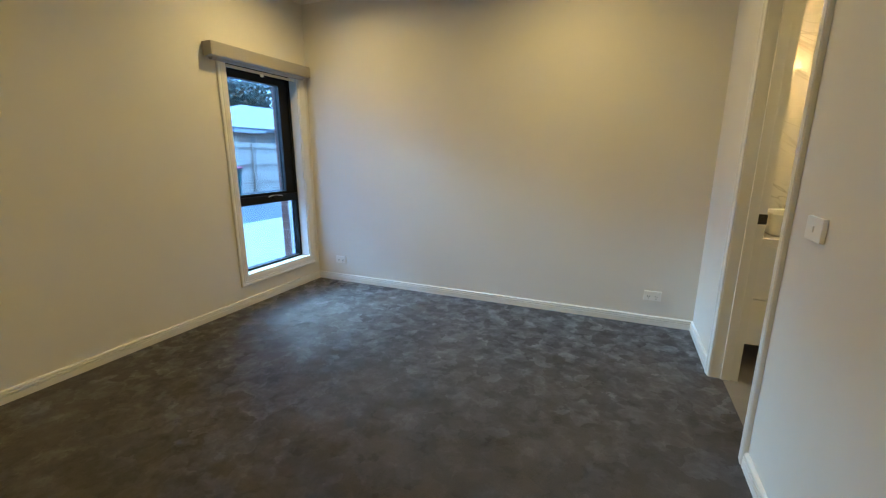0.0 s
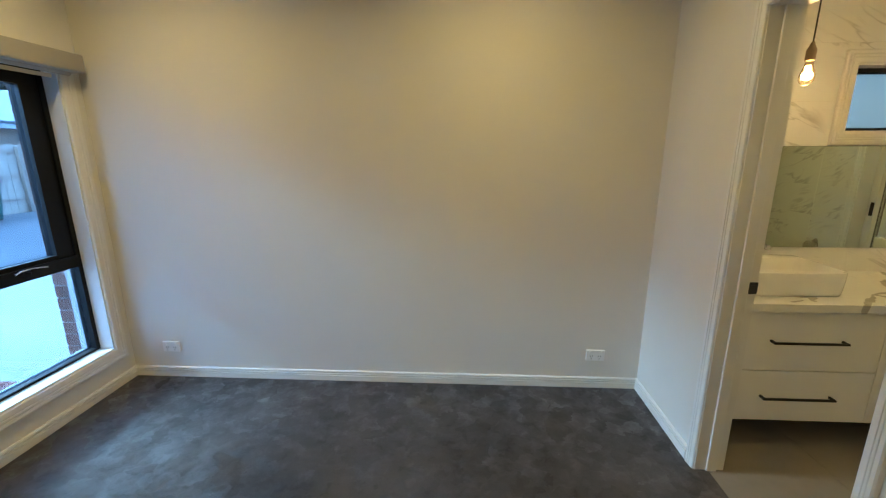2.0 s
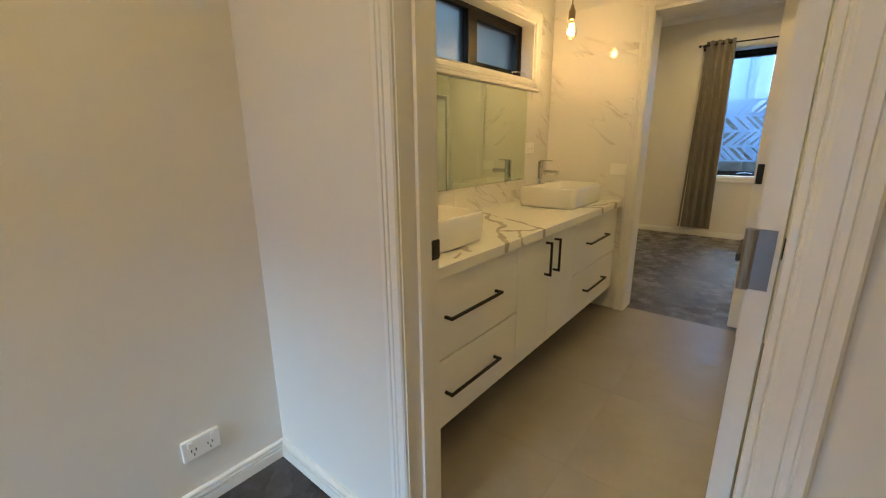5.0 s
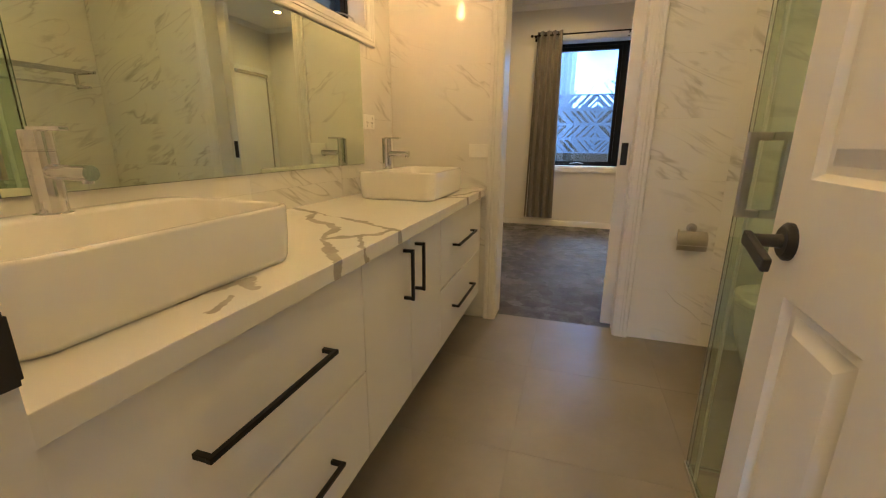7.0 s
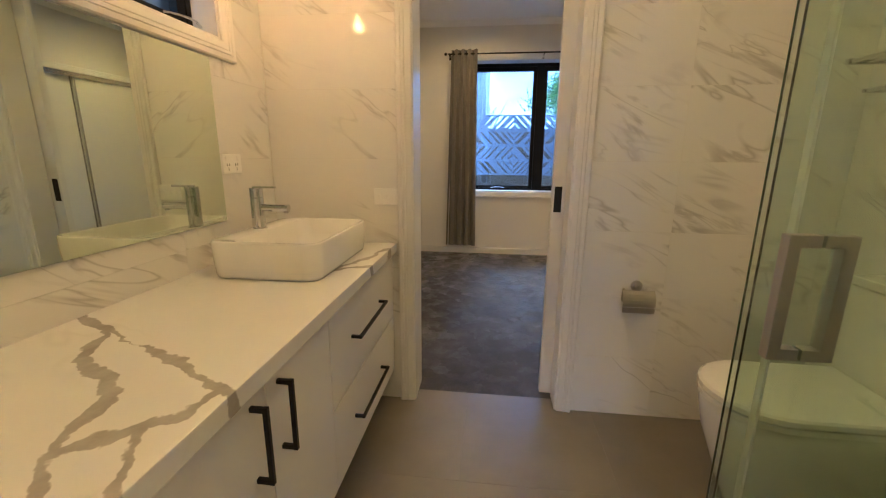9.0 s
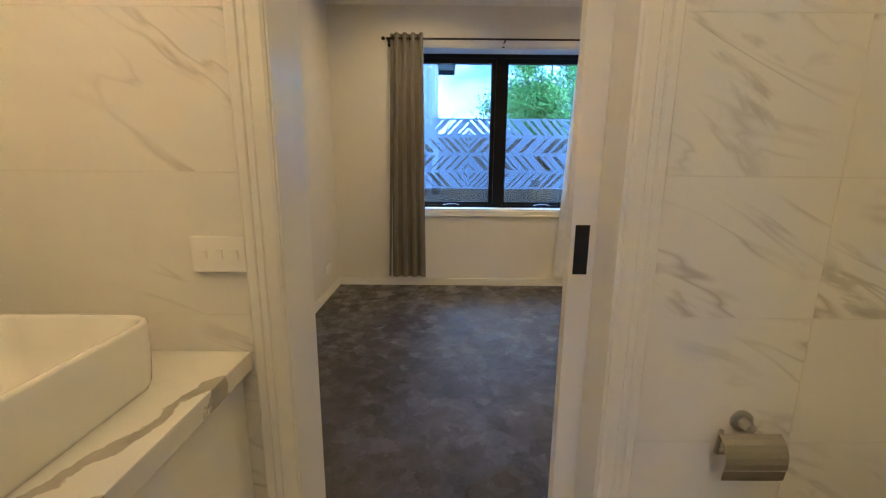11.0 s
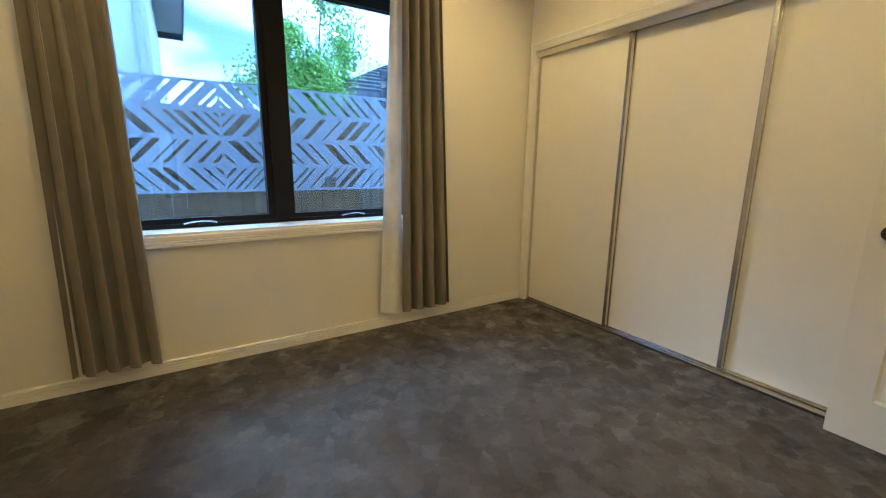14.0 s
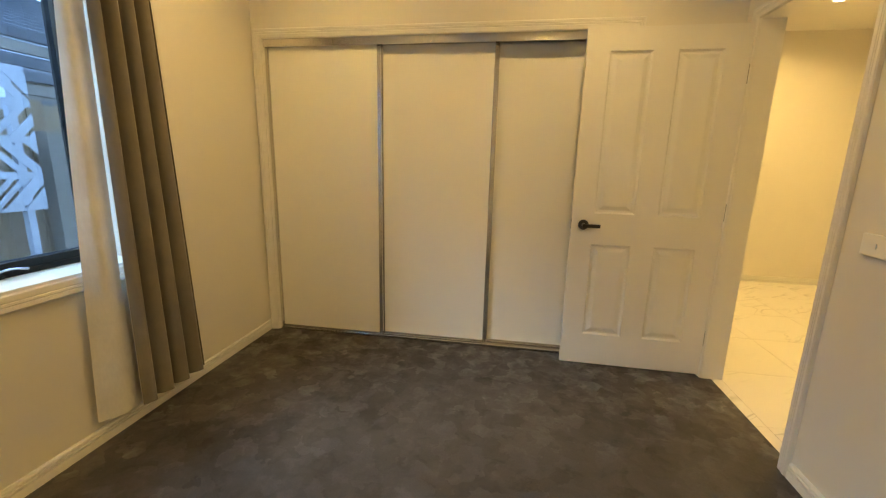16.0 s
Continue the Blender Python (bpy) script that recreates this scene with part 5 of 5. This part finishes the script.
def cut_screen(x, centre, y0, y1, z0, z1, seed):
    """A laser-cut sheet: four bands of slanted slots, mirrored about a centre line."""
    rnd = random.Random(seed)
    r = root("privacy_screen", (x, centre, z0), "white laser-cut metal privacy screen with slanted slots", "privacy screen")
    bm = bmesh.new()
    t = 0.004
    bands = 4
    edge = 0.020
    h = (z1 - z0) / bands

    def plate(points):
        a = [bm.verts.new((x, p[0], p[1])) for p in points]
        b = [bm.verts.new((x + t, p[0], p[1])) for p in points]
        n = len(points)
        bm.faces.new(a)
        bm.faces.new(b[::-1])
        for i in range(n):
            bm.faces.new((a[i], b[i], b[(i + 1) % n], a[(i + 1) % n]))

    def clip(poly, lo, hi):
        for lim, keep in ((lo, 1), (hi, -1)):
            res = []
            for i, p in enumerate(poly):
                q = poly[(i + 1) % len(poly)]
                dp, dq = keep * (p[0] - lim), keep * (q[0] - lim)
                if dp >= 0:
                    res.append(p)
                if dp * dq < 0:
                    k = dp / (dp - dq)
                    res.append((p[0] + (q[0] - p[0]) * k, p[1] + (q[1] - p[1]) * k))
            poly = res
            if len(poly) < 3:
                return None
        return poly

    for k in range(bands + 1):
        zc = z0 + k * h
        zl, zh = max(z0, zc - edge), min(z1, zc + edge)
        plate([(y0, zl), (y1, zl), (y1, zh), (y0, zh)])
    plate([(centre - 0.008, z0 + edge), (centre + 0.008, z0 + edge), (centre + 0.008, z1 - edge), (centre - 0.008, z1 - edge)])
    for k in range(bands):
        za, zb = z0 + k * h + edge, z0 + (k + 1) * h - edge
        lean = (zb - za) * 0.95
        for side, lo, hi in ((-1, y0, centre - 0.008), (1, centre + 0.008, y1)):
            slope = lean * (1 if k % 2 == 0 else -1) * side
            u = min(lo, lo - slope) - 0.3
            while u < hi + 0.4:
                bar = rnd.choice((0.04, 0.05, 0.07, 0.09, 0.12))
                gap = rnd.choice((0.02, 0.026, 0.03, 0.036, 0.055, 0.075))
                poly = clip([(u, za), (u + bar, za), (u + bar + slope, zb), (u + slope, zb)], lo, hi)
                if poly:
                    plate(poly)
                u += bar + gap
    part("panel", bm, SCREEN, r)
    return r


screen = cut_screen(8.80, 3.565, 1.905, 6.4, 0.930, 1.790, 5)
for y in (2.0, 4.2, 6.3):
    part("post", boxes((8.806, 8.846, y - 0.02, y + 0.02, GZ, 1.76)), SCREEN, screen)
meter = root("letterbox_vent", (8.78, 2.70, 1.0), "small grey vent plate behind the screen", "vent")
part("plate", boxes((8.785, 8.7995, 2.655, 2.755, 0.955, 1.045), bevel=0.002), POST_WOOD, meter)


def hip_house(name, x0, x1, y0, y1, z_eave, z_ridge, wall_m, roof_m, label, windows=(), over=0.5, tiled=False, ridge_along="y"):
    r = root(name, ((x0 + x1) / 2, (y0 + y1) / 2, GZ), label, "house")
    part("wall", boxes((x0, x1, y0, y1, GZ, z_eave)), wall_m, r)
    ex0, ex1, ey0, ey1 = x0 - over, x1 + over, y0 - over, y1 + over
    half = min(ex1 - ex0, ey1 - ey0) / 2
    if ey1 - ey0 > ex1 - ex0:
        cx = (ex0 + ex1) / 2
        ra, rb = Vector((cx, ey0 + half, z_ridge)), Vector((cx, ey1 - half, z_ridge))
    else:
        cy = (ey0 + ey1) / 2
        ra, rb = Vector((ex0 + half, cy, z_ridge)), Vector((ex1 - half, cy, z_ridge))
    corners = [Vector(c) for c in ((ex0, ey0, z_eave), (ex1, ey0, z_eave), (ex1, ey1, z_eave), (ex0, ey1, z_eave))]
    if ey1 - ey0 > ex1 - ex0:
        slopes = [(corners[0], corners[1], ra, ra), (corners[1], corners[2], rb, ra), (corners[2], corners[3], rb, rb), (corners[3], corners[0], ra, rb)]
    else:
        slopes = [(corners[0], corners[1], rb, ra), (corners[1], corners[2], rb, rb), (corners[2], corners[3], ra, rb), (corners[3], corners[0], ra, ra)]
    bm = bmesh.new()
    courses = 22 if tiled else 1
    for a, b, c, d in slopes:
        nrm = (b - a).cross(d - a).normalized()
        if nrm.z < 0:
            nrm = -nrm
        for k in range(courses):
            u0, u1 = k / courses, (k + 1) / courses
            lift = 0.05 if tiled else 0.02
            p0, p1 = a.lerp(d, u0) + nrm * lift, b.lerp(c, u0) + nrm * lift
            p2, p3 = b.lerp(c, u1), a.lerp(d, u1)
            vs = [bm.verts.new(p) for p in (p0, p1, p2, p3)]
            bm.faces.new(vs)
            low = [bm.verts.new(p) for p in (a.lerp(d, u0), b.lerp(c, u0))]
            bm.faces.new((vs[1], vs[0], low[0], low[1]))
    part("roof", bm, roof_m, r)
    part("fascia", boxes((ex0, ex1, ey0, ey0 + 0.03, z_eave - 0.22, z_eave), (ex0, ex1, ey1 - 0.03, ey1, z_eave - 0.22, z_eave), (ex0, ex0 + 0.03, ey0 + 0.03, ey1 - 0.03, z_eave - 0.22, z_eave), (ex1 - 0.03, ex1, ey0 + 0.03, ey1 - 0.03, z_eave - 0.22, z_eave)), FASCIA, r)
    part("eaves_lining", boxes((ex0 + 0.03, ex1 - 0.03, ey0 + 0.03, ey1 - 0.03, z_eave - 0.06, z_eave - 0.03)), RENDER_WALL, r)
    for wx, wy, wz, ww, wh in windows:
        win = part("window", boxes((wx - 0.02, wx + 0.02, wy - ww / 2, wy + ww / 2, wz, wz + wh)), FASCIA, r)
        part("pane", boxes((wx - 0.025, wx + 0.026, wy - ww / 2 + 0.05, wy + ww / 2 - 0.05, wz + 0.05, wz + wh - 0.05)), DARK_GLASS, win)
    return r


hip_house("neighbour_house", 14.0, 24.0, -12.0, 0.55, 2.65, 5.4, HOUSE_BRICK, ROOF_DARK, "single-storey brick house with a dark tiled hip roof", (), 0.55, True)
pale = hip_house("rendered_house", 12.0, 18.0, 4.05, 13.0, 4.5, 6.6, RENDER_WALL, ROOF_DARK, "tall pale rendered house with dark eaves", (), 0.55)
bm = bmesh.new()
tube(bm, (11.94, 4.16, GZ), (11.94, 4.16, 4.3), 0.045, 0.045, 14)
part("downpipe", bm, ROOF_IRON, pale)


def slat_wall(x, y0, y1, z0, z1):
    r = root("slatted_fence", (x, (y0 + y1) / 2, z0), "grey horizontal slatted fence of the next garden", "fence")
    z = z0
    me = mesh_of(boxes((-0.02, 0.02, -(y1 - y0) / 2, (y1 - y0) / 2, 0, 0.075), bevel=0.004), "slat", FASCIA)
    me2 = mesh_of(boxes((-0.02, 0.02, -(y1 - y0) / 2, (y1 - y0) / 2, 0, 0.075), bevel=0.004), "slat", POST_WOOD)
    k = 0
    while z < z1:
        ob = new("slat", me if k % 3 else me2)
        ob.matrix_basis = Matrix.Translation((x, (y0 + y1) / 2, z))
        ob.parent = r
        ob.matrix_parent_inverse = r.matrix_basis.inverted()
        z += 0.1
        k += 1
    for y in (y0 + 0.1, y1 - 0.1):
        part("post", boxes((x + 0.02, x + 0.1, y - 0.05, y + 0.05, GZ, z1)), FASCIA, r)


slat_wall(9.55, -2.2, 1.85, GZ + 0.1, 2.15)


def leafy_tree(name, at, height, spread, trunk_h, leaves, size, material, label, seed, limbs=9, clumps=26):
    """A tapered trunk with limbs, and a crown of many small leaves in uneven clumps."""
    rnd = random.Random(seed)
    r = root(name, at, label, "tree")
    base = Vector(at)
    bm = bmesh.new()
    pts = [base + Vector((rnd.uniform(-0.08, 0.08) * k, rnd.uniform(-0.08, 0.08) * k, trunk_h * k / 3)) for k in range(4)]
    rad = 0.035 * height ** 0.9
    for k in range(3):
        tube(bm, pts[k], pts[k + 1], rad * (1 - 0.2 * k), rad * (0.8 - 0.2 * k), 9)
    tips = []
    for _ in range(limbs):
        a = rnd.uniform(0, 2 * math.pi)
        d = spread * rnd.uniform(0.35, 0.85)
        tip = base + Vector((d * math.cos(a), d * math.sin(a), trunk_h + (height - trunk_h) * rnd.uniform(0.25, 0.92)))
        mid = pts[3].lerp(tip, 0.5) + Vector((0, 0, 0.1 * height * rnd.random()))
        tube(bm, pts[3], mid, rad * 0.4, rad * 0.22, 7)
        tube(bm, mid, tip, rad * 0.22, rad * 0.05, 6)
        tips += [mid, tip]
    part("trunk", bm, BARK, r)
    verts, faces = [], []
    centres = []
    for _ in range(clumps):
        t = rnd.choice(tips)
        centres.append((t + Vector([rnd.gauss(0, spread * 0.2) for _ in range(3)]), spread * rnd.uniform(0.12, 0.30)))
    for i in range(leaves):
        c, s = centres[rnd.randrange(len(centres))]
        p = c + Vector([rnd.gauss(0, s * 0.6) for _ in range(3)])
        d = Vector([rnd.gauss(0, 1) for _ in range(3)]).normalized()
        e = d.orthogonal().normalized() * size * 0.32
        l = d * size * rnd.uniform(0.7, 1.2)
        n = len(verts)
        verts += [p, p + l * 0.5 + e, p + l, p + l * 0.5 - e]
        faces.append((n, n + 1, n + 2, n + 3))
    me = bpy.data.meshes.new("crown")
    me.from_pydata([tuple(v) for v in verts], [], faces)
    me.materials.append(material)
    ob = new("crown", me)
    ob.parent = r
    ob.matrix_parent_inverse = r.matrix_basis.inverted()
    return r


leafy_tree("garden_tree", (13.6, 1.35, GZ), 4.5, 1.30, 1.2, 26000, 0.075, LEAVES, "bright green leafy garden tree behind the fence", 4, 12, 34)
leafy_tree("garden_tree", (20.5, 6.3, GZ), 4.2, 1.8, 1.3, 5000, 0.14, LEAVES, "green garden tree seen over the screen", 11, 10, 26)
leafy_tree("bare_tree", (23.0, 4.6, GZ), 4.6, 1.8, 1.6, 700, 0.1, GUM_LEAVES, "thin sparse tree far behind the screen", 17, 22, 26)

# ---- outside, west side ----
bm = bmesh.new()
pillar = structure("brick_pier", boxes((-1.83, -1.62, 4.795, 5.30, GZ, 2.75)), MORTAR, "red-brown brick pier beside the tall window", "brick wall")
full = mesh_of(boxes((-0.008, 0.008, -0.115, 0.115, 0, 0.076), bevel=0.003), "brick", BRICK)
end = mesh_of(boxes((-0.055, 0.055, -0.008, 0.008, 0, 0.076), bevel=0.003), "brick", BRICK)
for k in range(34):
    z = GZ + 0.01 + 0.086 * k
    for y in ((4.905, 5.145) if k % 2 else (4.845 + 0.0, 5.03, 5.24)):
        if y + 0.115 > 5.30 + 0.06:
            continue
        ob = new("brick", full if y > 4.86 else full)
        ob.matrix_basis = Matrix.Translation((-1.832, max(y, 4.905), z))
        ob.parent = pillar
    for x in (-1.775, -1.663):
        ob = new("brick", end)
        ob.matrix_basis = Matrix.Translation((x, 4.793, z))
        ob.parent = pillar

paling_fence("paling_fence", -12.35, 6.0, 20.0, GZ, 1.80, 1, "weathered timber paling fence across the driveway", 0.34, 1.9, (0.39, 1.07, 1.76), PALE_PALING)


def wheelie_bin(at, body_m, lid_m, turn, scale, label):
    r = root("wheelie_bin", (0, 0, 0), label, "wheelie bin", "wheelie bins")
    bm = bmesh.new()
    def ring(wx, wy, z, dy=0.0):
        return [(px, py + dy, z) for px, py in rounded_rect(wx, wy, 0.05, 4)]
    loft(bm, [ring(0.40, 0.42, 0.08), ring(0.42, 0.46, 0.2), ring(0.54, 0.62, 0.92), ring(0.58, 0.68, 0.95), ring(0.58, 0.68, 1.0)])
    part("body", bm, body_m, r)
    bm = bmesh.new()
    loft(bm, [ring(0.60, 0.72, 1.002, -0.01), ring(0.60, 0.72, 1.03, -0.01), ring(0.50, 0.58, 1.07, -0.01), ring(0.3, 0.35, 1.08, -0.01)])
    part("lid", bm, lid_m, r, "coloured hinged plastic lid")
    bm = bmesh.new()
    tube(bm, (-0.24, 0.39, 0.98), (0.24, 0.39, 0.98), 0.016, 0.016, 10)
    part("handle", bm, body_m, r)
    for x in (-0.24, 0.24):
        bm = bmesh.new()
        tube(bm, (x - 0.03, 0.25, 0.1), (x + 0.03, 0.25, 0.1), 0.1, 0.1, 18)
        part("wheel", bm, RUBBER, r)
    r.matrix_basis = pose(*at, 0, 0, turn) @ Matrix.Scale(scale, 4)
    return r


wheelie_bin((-10.95, 11.0, GZ + 0.012), BIN_GREEN, LID_BLUE, 60, 1.0, "green wheelie bin with a blue lid by the fence")
wheelie_bin((-11.25, 12.0, GZ + 0.012), BIN_DARK, LID_RED, 65, 1.0, "dark green wheelie bin with a maroon lid")
wheelie_bin((-10.7, 9.95, GZ + 0.012), BIN_GREEN, BIN_GREEN, 70, 0.95, "green wheelie bin standing next to others")
toy = root("toy_figure", (-7.9, 8.05, GZ), "small yellow and lime plastic garden toy", "toy")
bm = bmesh.new()
lathe(bm, (-7.9, 8.05, GZ + 0.012), [(0.10, 0), (0.13, 0.05), (0.06, 0.12), (0.07, 0.32), (0.05, 0.34)])
part("stand", bm, LIME, toy)
bm = bmesh.new()
lathe(bm, (-7.9, 8.05, GZ + 0.35), [(0.03, 0), (0.15, 0.04), (0.17, 0.1), (0.12, 0.17), (0.03, 0.2)])
part("top", bm, YELLOW, toy)

hip_house("far_house", -32.0, -21.0, 20.6, 40.0, 3.0, 5.2, HOUSE_BRICK, ROOF_IRON, "low house with a pale hip roof beyond the fence", ((-20.98, 21.4, 1.3, 1.3, 1.2), (-20.98, 24.2, 1.3, 1.5, 1.2)), 0.6)
far = root("far_shed", (-19.5, 17.5, GZ), "pale verandah roof in front of the far house", "house")
part("wall", boxes((-20.8, -18.6, 12.0, 19.6, GZ, 2.55)), HOUSE_BRICK, far)
part("roof", boxes((-21.2, -18.0, 11.4, 20.2, 2.55, 2.72)), ROOF_IRON, far)
part("panel", boxes((-18.61, -18.57, 17.6, 18.7, 1.2, 2.3)), CREAM_WALL, far)
part("panel", boxes((-20.99, -20.95, 25.2, 27.5, 1.0, 2.5)), CREAM_WALL, far)
for i, (x, y, h, s) in enumerate(((-38, 30, 10.5, 4.5), (-41, 38, 11.5, 5.0), (-36, 24, 9.0, 4.0))):
    leafy_tree("gum_tree", (x, y, GZ), h, s, h * 0.4, 5200, 0.42, GUM_LEAVES, "tall sparse gum tree behind the far house", 30 + i, 14, 24)


# ---- tiles, piece by piece ----
def pieces_of(rect, holes):
    """The parts of a rectangle left over by holes, as rectangles."""
    left = [rect]
    for h in holes:
        res = []
        for a0, a1, b0, b1 in left:
            if h[0] >= a1 or h[1] <= a0 or h[2] >= b1 or h[3] <= b0:
                res.append((a0, a1, b0, b1))
                continue
            if h[0] > a0:
                res.append((a0, h[0], b0, b1))
            if h[1] < a1:
                res.append((h[1], a1, b0, b1))
            m0, m1 = max(a0, h[0]), min(a1, h[1])
            if h[2] > b0:
                res.append((m0, m1, b0, h[2]))
            if h[3] < b1:
                res.append((m0, m1, h[3], b1))
        left = res
    return [q for q in left if q[1] - q[0] > 0.012 and q[3] - q[2] > 0.012]


def tile_field(owner, a0, a1, b0, b1, sa, sb, off, holes, place, material, joint=0.0014, thick=0.0115):
    """Tiles over a field in (a, b); place(a, b) gives the pose of a piece lying in its own xy plane, facing +z."""
    cache = {}
    i0 = math.floor((a0 - off[0]) / sa)
    j0 = math.floor((b0 - off[1]) / sb)
    for i in range(i0, i0 + int((a1 - a0) / sa) + 3):
        for j in range(j0, j0 + int((b1 - b0) / sb) + 3):
            r = (max(a0, off[0] + i * sa), min(a1, off[0] + (i + 1) * sa), max(b0, off[1] + j * sb), min(b1, off[1] + (j + 1) * sb))
            if r[1] - r[0] < 0.012 or r[3] - r[2] < 0.012:
                continue
            for q in pieces_of(r, holes):
                w, h = round(q[1] - q[0] - joint, 4), round(q[3] - q[2] - joint, 4)
                if (w, h) not in cache:
                    cache[w, h] = mesh_of(boxes((-w / 2, w / 2, -h / 2, h / 2, 0, thick), bevel=0.0008), "tile", material)
                ob = new("tile", cache[w, h])
                ob.parent = owner
                ob.matrix_basis = place((q[0] + q[1]) / 2, (q[2] + q[3]) / 2)


def face(o, u, v):
    """A pose with x along u, y along v and z out of the face."""
    u, v = Vector(u), Vector(v)
    m = Matrix((u, v, u.cross(v))).transposed().to_4x4()
    return Matrix.Translation(o) @ m


OB = bpy.data.objects
tile_field(OB["wall_bathroom_bedroom"], BSY, BNY, 0.0, CEIL, 0.6, 0.3, (3.09 - 0.6, 0.0), [(D2[0], D2[1], 0, D2[2])], lambda a, b: face((BEX + 0.0118, a, b), (0, -1, 0), (0, 0, 1)), TILE_MARBLE)
tile_field(OB["wall_north_bathroom"], BWX, BEX, 0.0, CEIL, 0.6, 0.3, (BEX, 0.0), [WINB], lambda a, b: face((a, BNY + 0.0118, b), (1, 0, 0), (0, 0, 1)), TILE_MARBLE)
tile_field(OB["wall_south_bathroom"], BWX, BEX, 0.0, CEIL, 0.6, 0.3, (BEX, 0.0), [], lambda a, b: face((a, BSY - 0.0118, b), (-1, 0, 0), (0, 0, 1)), TILE_MARBLE)
tile_field(OB["wall_bedroom_bathroom"], BSY, BNY, 0.0, CEIL, 0.6, 0.3, (BNY, 0.0), [(D1[0] - 0.02, D1[1] + 0.02, 0, D1[2] + 0.02)], lambda a, b: face((BWX - 0.0118, a, b), (0, 1, 0), (0, 0, 1)), TILE_MARBLE)
bath_floor = structure("floor_bathroom", boxes((E1X + 0.062, 4.460, BSY - 0.012, BNY + 0.012, -0.1, -0.0014)), GROUT, "matt grey large-format bathroom floor tiles", "tiled floor")
tile_field(bath_floor, E1X + 0.062, 4.460, BSY, BNY, 0.6, 0.6, (4.46, 3.955), [], lambda a, b: face((a, b, -0.011), (1, 0, 0), (0, 1, 0)), GREY_TILE, 0.0010, 0.011)
hall_floor = structure("floor_hall", boxes((2.118, 4.49 + 0.06, -1.05, 2.35, -0.1, -0.004)), TILE_GROUT, "white marble-look polished hall floor tiles", "tiled floor")
tile_field(hall_floor, 2.118, 4.55, -1.05, 2.35, 0.6, 0.6, (4.55, 2.0), [(4.49, 4.6, -2, D3[0] - 0.01), (4.49, 4.6, D3[1] + 0.01, 3)], lambda a, b: face((a, b, -0.0105), (1, 0, 0), (0, 1, 0)), HALL_MARBLE, 0.0016, 0.0115)
